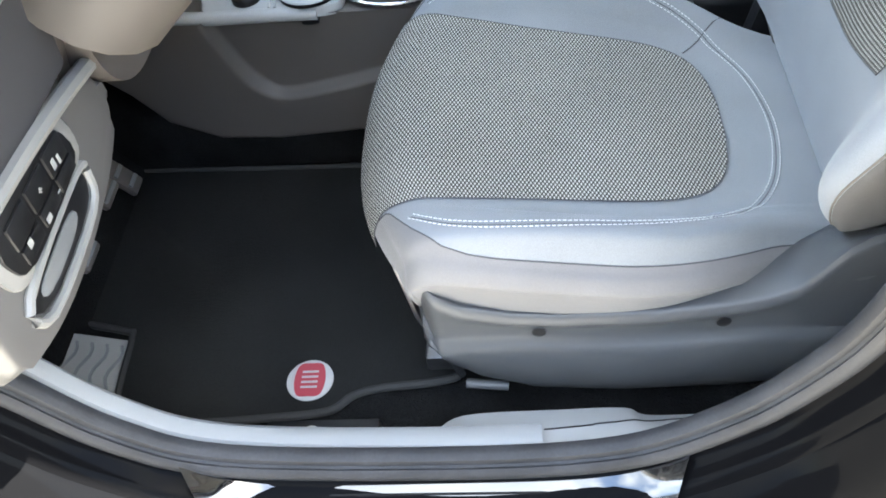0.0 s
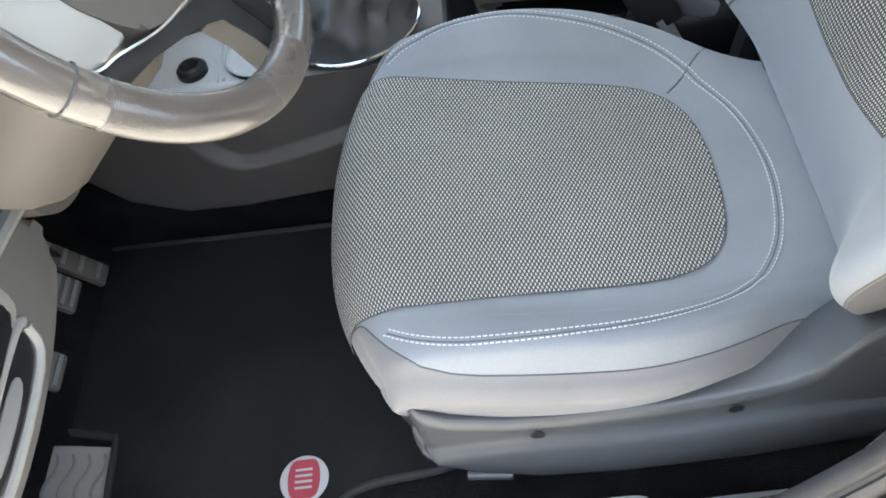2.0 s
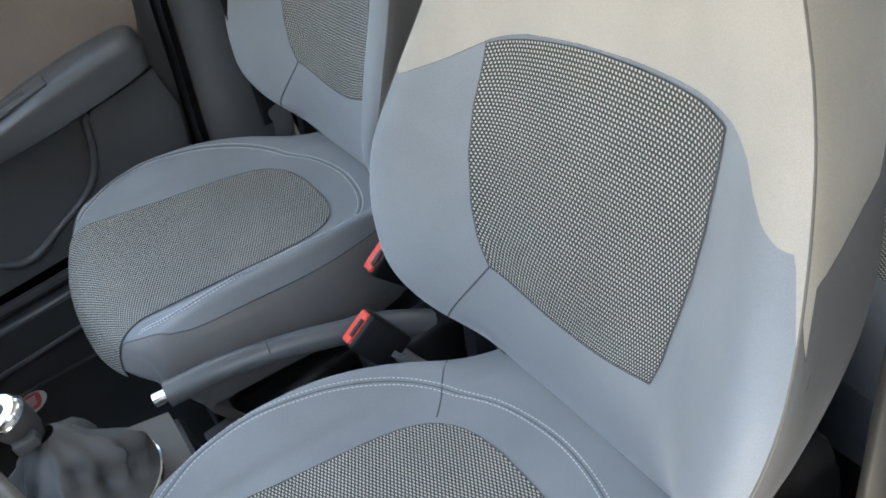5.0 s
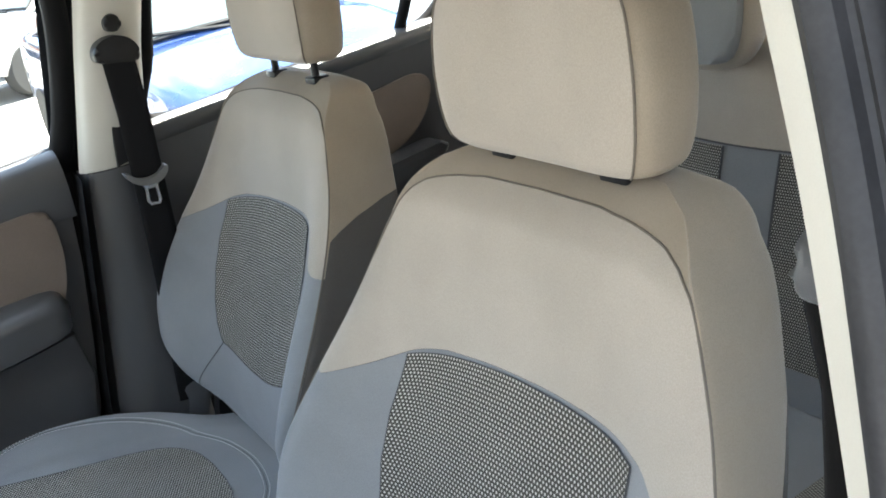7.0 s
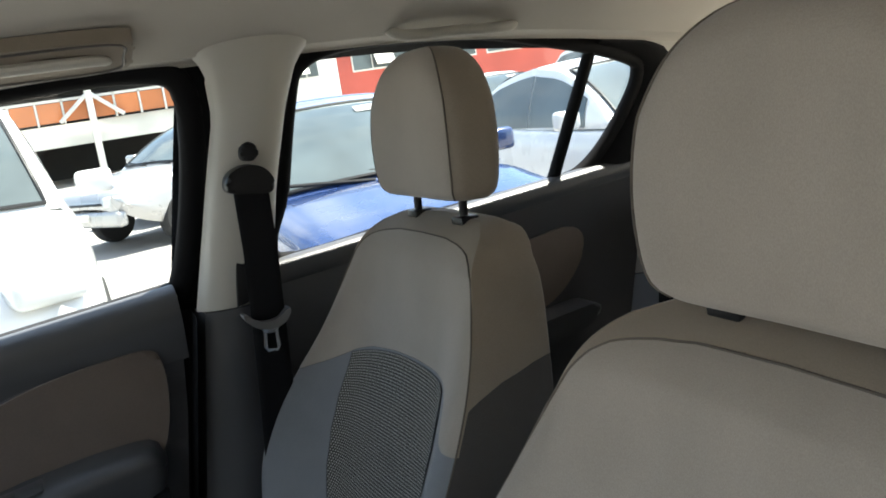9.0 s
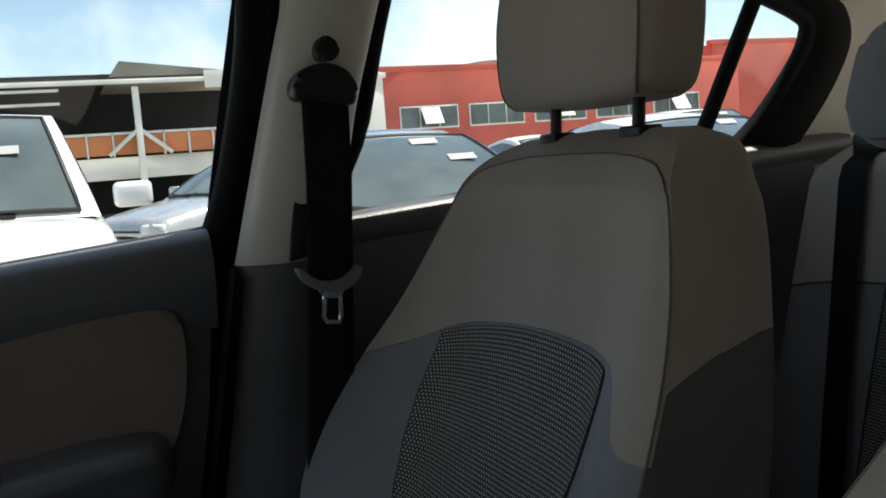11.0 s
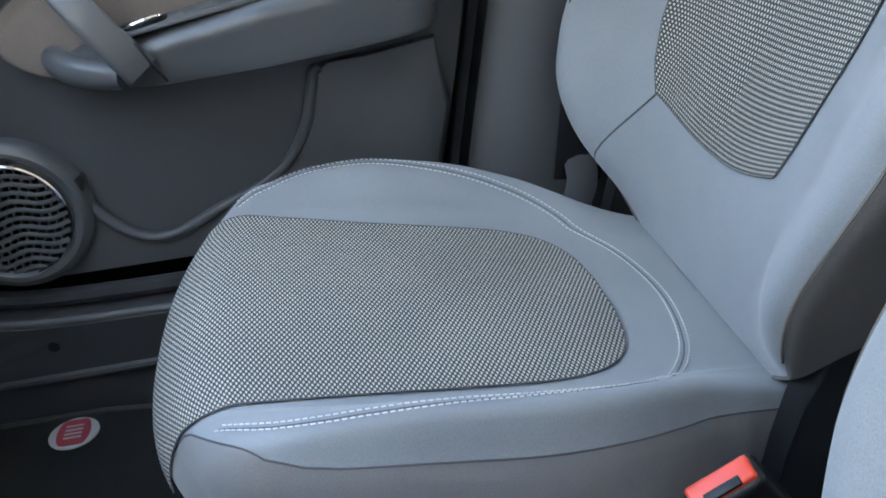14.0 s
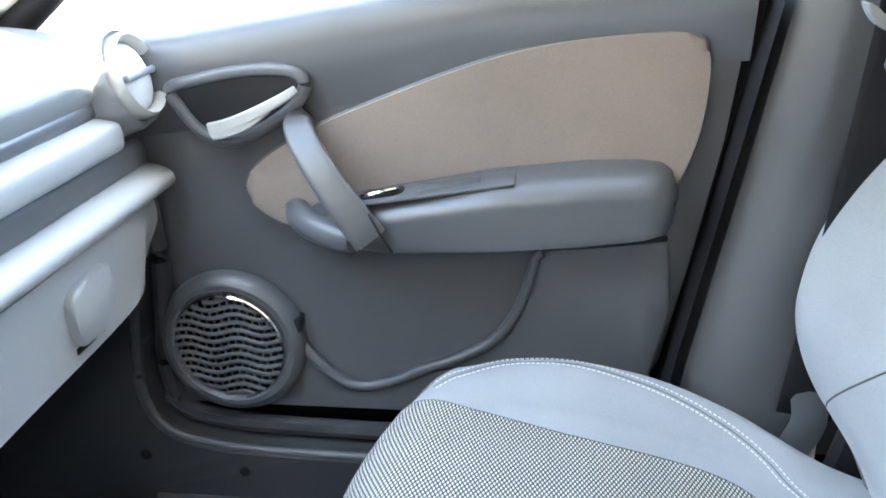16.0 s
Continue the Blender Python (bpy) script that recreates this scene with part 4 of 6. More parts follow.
rest = part("armrest", grid(arm, 40, 28), "plastic", door)
part("switch_plate", turned(box((-0.080, -0.026, -0.002), (0.100, 0.020, 0.0022), 0.002), pose(-0.375, 0.998, 0.8072, 3, -8.5, 0)), "plastic", rest)
part("switch_well", turned(slab(rounded([(-0.026, -0.012), (0.0, -0.016), (0.024, -0.010), (0.022, 0.012), (-0.005, 0.012), (-0.022, 0.004)], 4), "z", 0.0, 0.0030, 0.001), pose(-0.425, 0.998, 0.8005, 3, -8.5, 0)), "plastic_black", rest)
part("window_switch", turned(tube(spline([(-0.020, -0.010, 0.004), (-0.006, -0.013, 0.007), (0.012, -0.010, 0.008), (0.020, -0.004, 0.006)], 5), 0.0042, 8, squash=0.6), pose(-0.425, 0.998, 0.8005, 3, -8.5, 0)), "chrome", rest, "bright window switch")
part("switch_recess", turned(box((-0.032, -0.012, -0.002), (0.036, 0.012, 0.0030), 0.001), pose(-0.350, 0.998, 0.8117, 3, -8.5, 0)), "plastic_cover", rest)
# grab handle
def bar(points, wide, thick):
    """A bar with a flat, rounded face turned to the middle of the car."""
    bm, rings, p = bmesh.new(), [], [Vector(q) for q in points]
    for i, q in enumerate(p):
        d = (p[min(i + 1, len(p) - 1)] - p[max(i - 1, 0)]).normalized()
        a = d.cross(Vector((0.25, -1, 0.2))).normalized()
        b = a.cross(d)
        w = wide[0] + (wide[1] - wide[0]) * i / (len(p) - 1)
        rings.append([bm.verts.new(q + a * (w * math.copysign(abs(math.cos(t)) ** 0.45, math.cos(t))) + b * (thick * math.copysign(abs(math.sin(t)) ** 0.45, math.sin(t)))) for t in (2 * math.pi * (j + 0.5) / 20 for j in range(20))])
    for a, b in zip(rings, rings[1:]):
        for j in range(20):
            bm.faces.new((a[j], a[(j + 1) % 20], b[(j + 1) % 20], b[j]))
    bm.faces.new(rings[0])
    bm.faces.new(rings[-1][::-1])
    return bm


hl = spline([(-0.524, 1.046, 0.872), (-0.520, 1.018, 0.872), (-0.508, 0.996, 0.858), (-0.488, 0.977, 0.834), (-0.466, 0.966, 0.805), (-0.446, 0.962, 0.778), (-0.434, 0.964, 0.760)], 6)
part("grab_handle", bar(hl, (0.0155, 0.020), 0.0115), "plastic_cover", door, "slanted grey plastic grab handle with a flat face")
part("handle_joint", tube([(-0.432, 0.957, 0.792), (-0.420, 0.953, 0.770), (-0.408, 0.955, 0.748)], 0.0016, 6), "plastic_black", door)
part("handle_foot", tube(spline([(-0.540, 1.046, 0.770), (-0.524, 1.016, 0.764), (-0.496, 0.994, 0.758), (-0.455, 0.978, 0.754)], 5), [0.011, 0.013, 0.0145, 0.0155, 0.016, 0.0165, 0.017, 0.017, 0.017, 0.017, 0.017, 0.017, 0.017, 0.017, 0.016, 0.016], 14, up=(0, 1, 0)), "plastic", door)
# inner release lever in its bowl
bowl = rounded([(-0.672, 0.912), (-0.64, 0.921), (-0.60, 0.929), (-0.56, 0.933), (-0.525, 0.930), (-0.513, 0.915), (-0.532, 0.888), (-0.575, 0.861), (-0.610, 0.850), (-0.642, 0.864), (-0.664, 0.893)], 5)
part("lever_bowl_rim", tube([(a, 1.0345, b) for a, b in bowl], 0.0075, 10, closed=True), "plastic", door)
part("lever_bowl", slab(bowl, "y", 1.051, 1.0335, 0.0), "plastic_black", door)
part("release_lever", bar(spline([(-0.626, 1.024, 0.866), (-0.60, 1.019, 0.874), (-0.565, 1.016, 0.889), (-0.535, 1.018, 0.904), (-0.522, 1.026, 0.912)], 6), (0.0085, 0.0045), 0.004), "silver", door, "silver door release lever")
part("lever_root", bar(spline([(-0.622, 1.025, 0.862), (-0.60, 1.020, 0.866), (-0.575, 1.019, 0.876), (-0.555, 1.022, 0.890)], 5), (0.008, 0.004), 0.0055), "silver", door)
# loudspeaker
sc = (-0.638, 0.586)
m = pose(sc[0], 1.036, sc[1], 90, 0, 0)
part("speaker_housing", lathe([(0.096, -0.002), (0.0945, 0.008), (0.090, 0.016), (0.083, 0.020), (0.077, 0.019), (0.0735, 0.014), (0.072, 0.008)], 56, m @ Matrix.Translation((0.004, 0.005, 0))), "plastic", door)
part("speaker_ring", lathe([(0.0735, 0.010), (0.0735, 0.0155), (0.0715, 0.0170), (0.0700, 0.0150), (0.0700, 0.010)], 56, m), "chrome", door)
bm = bmesh.new()
for j in range(-6, 7):
    z = j * 0.0109
    half = math.sqrt(max(0, 0.0705 ** 2 - z * z))
    if half < 0.012:
        continue
    line = [(-half + 2 * half * k / 36, z + 0.0034 * math.sin((-half + 2 * half * k / 36) * 95 + 0.4), 0.0125) for k in range(37)]
    tube(line, 0.0030, 8, squash=0.7, bm=bm)
    for i in range(-8, 9):
        x = (i + 0.5 * (j % 2)) * 0.0098
        if abs(x) < half - 0.004:
            zz = z + 0.0034 * math.sin(x * 95 + 0.4)
            tube([(x, zz, 0.0118), (x + 0.0005, zz + 0.0109, 0.0118)], 0.0017, 6, bm=bm)
part("speaker_grille", turned(bm, m), "plastic", door, "dark grey wavy speaker grille")
part("speaker_cone", lathe([(0.0705, 0.004), (0.04, -0.002), (0.0, -0.004)], 40, m), "mat", door)
# map pocket in the lower lining
pk = spline([(-0.552, 0.606, 0), (-0.535, 0.575, 0), (-0.505, 0.545, 0), (-0.475, 0.533, 0), (-0.44, 0.539, 0), (-0.394, 0.560, 0), (-0.34, 0.582, 0), (-0.298, 0.612, 0), (-0.272, 0.655, 0), (-0.258, 0.70, 0), (-0.247, 0.720, 0), (-0.18, 0.727, 0), (-0.106, 0.737, 0)], 5)
low = flat(pk) + [(-0.096, 0.65), (-0.118, 0.56), (-0.15, 0.504), (-0.40, 0.500), (-0.70, 0.500), (-0.725, 0.502), (-0.735, 0.56), (-0.72, 0.60)]
part("map_pocket", slab(low, "y", 1.054, 1.034, 0.006, 3), "plastic", door, "moulded lower pocket of the door lining")
part("pocket_lip", tube([(p.x, 1.034, p.y) for p in pk[:-10]], 0.0068, 10), "plastic", door)
part("clip", box((-0.554, 1.022, 0.610), (-0.542, 1.048, 0.628), 0.003), "plastic_black", door)
# window frame and glass
wf = spline([(-0.93, 1.095, 0.94), (-0.80, 1.082, 1.04), (-0.62, 1.05, 1.20), (-0.45, 1.015, 1.32), (-0.33, 0.995, 1.368), (-0.15, 0.985, 1.384), (-0.02, 0.985, 1.380), (0.028, 0.992, 1.352), (0.030, 1.012, 1.26), (0.005, 1.058, 1.12), (-0.024, 1.092, 1.03)], 5)
part("window_frame", tube(wf, 0.020, 10, squash=1.0), "frame_black", door, "black window frame")
gp = [(a, b) for a, b in ((-0.90, 0.95), (-0.78, 1.05), (-0.61, 1.20), (-0.45, 1.315), (-0.33, 1.36), (-0.15, 1.375), (-0.02, 1.37), (0.022, 1.34), (0.02, 1.25), (0.0, 1.12), (-0.03, 1.035))]
bm = bm_from([(a, 1.10 - (b - 1.0) * 0.25, b) for a, b in gp], [list(range(len(gp)))])
pane = part("window_pane", bm, "glass", door, "clear side window", smooth=False)
pane.visible_shadow = False

# ---- rear doors ----
def rear_door(side):
    def s(p):
        return p if side > 0 else (p[0], 2 * MID - p[1], p[2])
    d = thing("rear_door", "closed rear door with dark lining and black framed window", "car door", "rear doors")
    ys = (s((0, 1.12, 0))[1], s((0, 1.062, 0))[1])
    part("door_lining", slab([(0.06, 0.44), (0.62, 0.44), (0.78, 0.62), (0.90, 0.86), (0.93, 1.10), (0.74, 1.072), (0.45, 1.062), (0.16, 1.048), (0.10, 1.03)], "y", ys[0], ys[1], 0.010, 2), "plastic", d)
    part("door_shoulder", tube([s((0.10 + 0.90 * k / 20, 1.084, 1.026 + 0.060 * k / 20)) for k in range(21)], 0.026, 12), "plastic", d)
    part("cloth_panel", slab(rounded([(0.20, 0.80), (0.45, 0.82), (0.62, 0.85), (0.70, 0.90), (0.735, 0.965), (0.70, 0.995), (0.60, 0.985), (0.40, 0.965), (0.22, 0.945)], 4), "y", s((0, 1.064, 0))[1], s((0, 1.054, 0))[1], 0.004), "door_beige", d, "taupe cloth door panel")
    part("armrest", slab(rounded([(0.22, 0.76), (0.60, 0.80), (0.70, 0.82), (0.71, 0.85), (0.60, 0.845), (0.22, 0.81)], 4), "y", s((0, 1.064, 0))[1], s((0, 0.995, 0))[1], 0.012, 3), "plastic", d)
    loop = spline([s(p) for p in ((0.148, 1.095, 1.05), (0.170, 1.072, 1.17), (0.196, 1.042, 1.30), (0.218, 1.022, 1.36), (0.29, 1.012, 1.384), (0.42, 1.012, 1.383), (0.56, 1.015, 1.372), (0.68, 1.022, 1.346), (0.79, 1.032, 1.320), (0.885, 1.045, 1.288), (0.900, 1.052, 1.262), (0.885, 1.062, 1.218), (0.83, 1.080, 1.140), (0.775, 1.092, 1.092), (0.72, 1.095, 1.078), (0.60, 1.095, 1.070), (0.40, 1.095, 1.062))], 5, True)
    part("window_frame", tube(loop, 0.0135, 12, closed=True), "frame_black", d, "black window frame")
    part("quarter_bar", tube([s((0.702, 1.092, 1.080)), s((0.744, 1.060, 1.205)), s((0.785, 1.034, 1.318))], 0.0125, 10), "frame_black", d)
    rim = spline([(0.79, 1.022, 1.325), (0.87, 1.034, 1.300), (0.905, 1.046, 1.268), (0.890, 1.056, 1.215), (0.835, 1.074, 1.140), (0.78, 1.086, 1.092), (0.72, 1.090, 1.070)], 6)
    out = spline([(0.80, 1.010, 1.340), (0.925, 1.020, 1.318), (0.975, 1.034, 1.262), (0.955, 1.046, 1.190), (0.900, 1.064, 1.105), (0.85, 1.074, 1.055), (0.75, 1.080, 1.040)], 6)
    part("frame_band", grid(lambda u, v: s(tuple(rim[round(u * 36)].lerp(out[round(u * 36)], v) + Vector((0, -0.012 * math.sin(math.pi * v), 0)))), 36, 8), "frame_black", d, "wide black seal band behind the rear glass")
    bm = bmesh.new()
    bm.faces.new([bm.verts.new(p + Vector((0, 0.004 * side, 0))) for p in loop])
    pn = part("window_pane", bm, "glass", d, "clear side window", smooth=False)
    pn.visible_shadow = False
    return d


rear_door(1)
rear_door(-1)


def c_pillar(side):
    def s(p):
        return p if side > 0 else (p[0], 2 * MID - p[1], p[2])
    def fn(u, v):
        z = 1.03 + 0.35 * u
        x0 = lerp_table(((1.03, 0.86), (1.08, 0.885), (1.17, 0.925), (1.26, 0.975), (1.29, 0.97), (1.31, 0.90), (1.38, 0.62)), z)[0]
        x1 = 1.38 - 0.22 * u
        x = x0 + (x1 - x0) * v
        return s((x, lerp_table(((1.03, 1.09), (1.1, 1.085), (1.26, 1.05), (1.32, 1.02), (1.38, 0.965)), z)[0] - 0.16 * v ** 1.5, z))
    whole("rear_pillar_lining_" + ("passenger" if side > 0 else "driver"), grid(fn, 26, 14), "pillar_light", "beige rear pillar lining", kind="structure")


c_pillar(1)
c_pillar(-1)

# outer skin of the passenger side, below and round the glass
whole("wall_passenger", slab([(-1.32, 0.20), (1.40, 0.20), (1.40, 1.06), (0.93, 1.085), (0.16, 1.04), (-0.5, 0.97), (-1.32, 0.93)], "y", 1.17, 1.125, 0.0), "black_paint", "black painted outer skin of the closed doors", kind="structure")
whole("wall_driver_rear", slab([(0.055, 0.20), (1.40, 0.20), (1.40, 1.06), (0.93, 1.085), (0.10, 1.04)], "y", -0.545, -0.504, 0.0), "black_paint", "black painted outer skin of the rear door", kind="structure")
whole("pillar_front_passenger", tube(spline([(-1.25, 1.10, 0.95), (-0.93, 1.085, 1.00), (-0.72, 1.03, 1.18), (-0.50, 0.975, 1.34), (-0.40, 0.95, 1.395)], 5), 0.030, 10), "pillar_light", "beige front pillar trim", kind="structure")
whole("pillar_front_driver", tube(across(spline([(-1.25, 1.10, 0.95), (-0.93, 1.085, 1.00), (-0.72, 1.03, 1.18), (-0.50, 0.975, 1.34), (-0.40, 0.95, 1.395)], 5)), 0.030, 10), "pillar_light", "beige front pillar trim", kind="structure")


def windscreen(name, rows, label):
    bm = grid(lambda u, v: (lambda r: (r[0] - r[3] * (1 - (2 * v - 1) ** 2), MID + (2 * v - 1) * r[2], r[1]))(lerp_table(rows, u)), 8, 16)
    ob = whole(name, bm, "glass", label, kind="structure")
    ob.visible_shadow = False


windscreen("window_front", ((0, -0.42, 1.40, 0.58, 0.03), (1, -1.30, 0.96, 0.74, 0.06)), "clear windscreen")
windscreen("window_rear", ((0, 1.05, 1.36, 0.55, -0.03), (1, 1.40, 1.06, 0.66, -0.05)), "clear rear window")

# ---- rear seat ----
rear = thing("rear_bench", "grey and beige cloth rear bench with dotted inserts", "car seat")


def rear_back(u, v, lift=0.0):
    z = 0.54 + 0.58 * u
    y = -0.36 + 1.36 * v
    k = abs(y - MID) / 0.66
    x = 0.715 + 0.26 * (z - 0.56) - 0.018 * math.sin(math.pi * u) * (0.5 + 0.5 * math.cos((y - MID) * 2 * math.pi / 0.42)) - lift
    if u > 0.90:
        x += 0.10 * ((u - 0.90) / 0.10) ** 2
    return (x, y, z - 0.02 * k ** 6)


def rear_patch(u0, u1, v0, v1, lift):
    return lambda u, v: rear_back(u0 + (u1 - u0) * u, v0 + (v1 - v0) * v, lift)


part("back_lower", grid(rear_patch(0, 0.64, 0, 1, 0), 20, 50), "grey_cloth", rear)
part("back_upper", grid(rear_patch(0.64, 1, 0, 1, 0), 16, 50), "beige_cloth", rear)
for v0, v1 in ((0.13, 0.434), (0.507, 0.87)):
    part("back_insert", grid(rear_patch(0.10, 0.635, v0, v1, 0.003), 20, 16, lambda u, v: (0.30 * u, 0.45 * v)), "insert_back", rear, "dark woven insert with pale dots")
    part("insert_seam", tube([rear_back(0.10 + 0.535 * k / 12, v0, 0.003) for k in range(13)], 0.0018, 5), "seam", rear)
    part("insert_seam", tube([rear_back(0.10 + 0.535 * k / 12, v1, 0.003) for k in range(13)], 0.0018, 5), "seam", rear)
part("colour_seam", tube([rear_back(0.64, k / 40, 0.001) for k in range(41)], 0.0016, 5), "seam", rear)
part("bench_cushion", grid(lambda u, v: (lambda x, y: (x - 0.12, y, 0.565 - 0.10 * max(0, (0.44 - x) / 0.06) ** 2 + 0.012 * math.cos((y - MID) * 2 * math.pi / 0.42) - 0.05 * max(0, x - 0.46)))(0.38 + 0.50 * u, -0.36 + 1.36 * v), 24, 50), "grey_cloth", rear)
part("cushion_front", box((0.262, -0.35, 0.33), (0.282, 0.99, 0.47), 0.004), "grey_cloth", rear)
for v0, v1 in ((0.08, 0.28), (0.72, 0.92)):
    part("cushion_insert", grid(lambda u, v: (lambda x, y: (x - 0.12, y, 0.569 + 0.012 * math.cos((y - MID) * 2 * math.pi / 0.42) - 0.05 * max(0, x - 0.46)))(0.45 + 0.42 * u, -0.34 + 1.32 * (v0 + (v1 - v0) * v)), 16, 12, lambda u, v: (0.25 * v, 0.42 * u)), "insert", rear, "dark woven insert with pale dots")
for y in (-0.08, 0.36, 0.745):
    hm = pose(0.810, y, 1.15 if y > 0.6 else 1.10, 0, 14, 0)
    bm = bmesh.new()
    bmesh.ops.create_uvsphere(bm, u_segments=32, v_segments=20, radius=1)
    for v in bm.verts:
        c = v.co
        zz = 0.012 + 0.088 * math.copysign(abs(c.z) ** 0.6, c.z)
        v.co = Vector((0.034 * math.copysign(abs(c.x) ** 0.7, c.x) - 0.020 + (0.02 * max(0, zz) / 0.1), (0.112 + 0.10 * min(0, zz)) * math.copysign(abs(c.y) ** 0.55, c.y), zz))
    hr = part("headrest", turned(bm, hm), "beige_cloth", rear, "low beige rear headrest resting on the bench back")
    part("headrest_face", turned(slab(rounded([(-0.085, -0.055), (0, -0.066), (0.085, -0.055), (0.092, 0.03), (0.07, 0.078), (0, 0.088), (-0.07, 0.078), (-0.092, 0.03)], 5), "x", -0.045, -0.060, 0.010, 3), hm), "grey_cloth", hr, "grey cloth front of the headrest")
    for dy in (-0.05, 0.05):
        part("headrest_post", tube([hm @ Vector((0.012, dy, -0.10 if y > 0.6 else -0.05)), hm @ Vector((0.012, dy, 0.03))], 0.005, 8), "plastic_black", rear)
whole("parcel_shelf", grid(lambda u, v: (0.93 + 0.44 * u, -0.36 + 1.36 * v, 1.075 + 0.004 * u), 4, 8), "headliner", "beige parcel shelf behind the rear bench", kind="structure")
rb = thing("rear_belt", "black rear seat belt lying over the bench", "seat belt", "seat belts")
w = part("webbing", grid(lambda u, v: (lambda p: (p[0] - 0.006, p[1], p[2]))(rear_back(1 - 0.9 * u, 0.925 + 0.034 * v - 0.05 * u, 0.004)), 24, 3), "belt", rb)
part("belt_guide", box((0.87, 0.88, 1.070), (0.96, 0.945, 1.105), 0.006), "plastic_black", rb)

# ---- dashboard ----
dash = thing("dashboard", "two-tone grey plastic dashboard with round vents and glove box", "dashboard")


def dash_sheet(pts, y0, y1, n=24, bow=0.0):
    sp = spline([(a, b, 0) for a, b in pts], 5)

    def fn(u, v):
        p = sp[round(u * (len(sp) - 1))]
        y = y0 + (y1 - y0) * v
        return (p.x + bow * ((y - MID) / 0.7) ** 2 - bow * 0.5, y, p.y)

    return grid(fn, len(sp) - 1, n, uv=lambda u, v: (v * (y1 - y0), u * 0.6))


part("dash_top", dash_sheet([(-1.29, 0.975), (-1.10, 0.985), (-0.90, 0.982), (-0.79, 0.970), (-0.735, 0.952), (-0.718, 0.938), (-0.722, 0.915), (-0.735, 0.905)], -0.42, 1.05), "plastic_mid", dash, "mid grey grained dash top")
# dark sheet for the shadow gap between dash top and face
part("dash_gap_shade", dash_sheet([(-0.735, 0.918), (-0.722, 0.910), (-0.724, 0.896), (-0.735, 0.890)], 0.40, 1.03), "plastic", dash, "groove under the dash top, shade put in its dark grey")
part("dash_face", dash_sheet([(-0.735, 0.898), (-0.712, 0.893), (-0.702, 0.884), (-0.702, 0.862), (-0.715, 0.854)], 0.40, 0.965), "dash_grey", dash, "pale grey dash face")
part("dash_band", dash_sheet([(-0.722, 0.856), (-0.712, 0.852), (-0.710, 0.828), (-0.72, 0.822)], 0.40, 1.03), "plastic", dash, "dark grey recessed band")
part("dash_ledge", dash_sheet([(-0.725, 0.826), (-0.700, 0.823), (-0.684, 0.815), (-0.680, 0.803), (-0.692, 0.793), (-0.71, 0.790)], 0.36, 1.032), "dash_grey", dash, "pale grey moulded ledge")
part("dash_lower", dash_sheet([(-0.71, 0.795), (-0.706, 0.765), (-0.714, 0.735), (-0.745, 0.690), (-0.83, 0.650), (-0.95, 0.63), (-1.15, 0.63)], 0.38, 1.025), "dash_grey", dash, "pale grey lower dash")
gb = part("glove_box", slab(rounded([(0.50, 0.785), (0.72, 0.788), (0.955, 0.790), (0.972, 0.775), (0.952, 0.715), (0.92, 0.690), (0.70, 0.682), (0.52, 0.680), (0.49, 0.72)], 5), "x", -0.73, -0.696, 0.008, 3), "dash_grey", dash, "pale grey glove box lid")
part("latch", slab(rounded([(0.795, 0.760), (0.845, 0.768), (0.868, 0.762), (0.862, 0.728), (0.845, 0.708), (0.80, 0.704), (0.79, 0.73)], 4), "x", -0.700, -0.686, 0.005, 3), "dash_grey", gb)
part("latch_gap", box((-0.6975, 0.795, 0.696), (-0.6945, 0.85, 0.703), 0.001), "plastic_black", gb)


def vent(y, z, x=-0.72, r=0.056):
    m = pose(x, y, z, 0, 72, 0)
    v = part("air_vent", lathe([(r * 1.25, -0.05), (r * 1.22, 0.002), (r * 1.12, 0.016), (r * 1.02, 0.010), (r * 1.0, -0.02)], 48, m), "plastic_mid", dash, "round air vent in a grey cup")
    part("vent_ring", lathe([(r * 1.02, 0.004), (r * 1.02, 0.022), (r * 0.95, 0.028), (r * 0.86, 0.022), (r * 0.84, 0.0)], 48, m), "silver", v, "silver vent ring")
    part("vent_ball", lathe([(r * 0.85, 0.004), (r * 0.80, 0.016), (r * 0.5, 0.024), (0, 0.026)], 40, m), "plastic_light", v)
    part("vent_slat", turned(box((-0.004, -r * 0.76, 0.018), (0.004, r * 0.76, 0.030), 0.003), m), "plastic_mid", v)


vent(1.006, 0.926, -0.715, 0.047)
# driver side: textured upper face, knee panel with the switches, column cover
part("driver_face", dash_sheet([(-0.738, 0.912), (-0.742, 0.86), (-0.748, 0.80)], -0.42, -0.14, 12, 0.0), "dash_cloth", dash, "dark textured dash face")
part("driver_face_inner", dash_sheet([(-0.738, 0.912), (-0.745, 0.85), (-0.76, 0.79), (-0.80, 0.70), (-0.90, 0.62), (-1.10, 0.60)], -0.14, 0.40, 16, 0.0), "brown_plastic", dash)
knee = part("knee_panel", slab(rounded([(-0.425, 0.802), (-0.30, 0.803), (-0.20, 0.790), (-0.115, 0.770), (-0.092, 0.735), (-0.102, 0.70), (-0.17, 0.670), (-0.27, 0.654), (-0.36, 0.662), (-0.43, 0.70)], 5), "x", -0.90, -0.750, 0.012, 4), "knee_grey", dash, "grey knee panel beside the steering column")
part("knee_ridge", tube([(-0.748, -0.425 + 0.33 * k / 20, 0.803 - 0.032 * (k / 20) ** 2) for k in range(21)], 0.009, 8), "knee_light", knee)
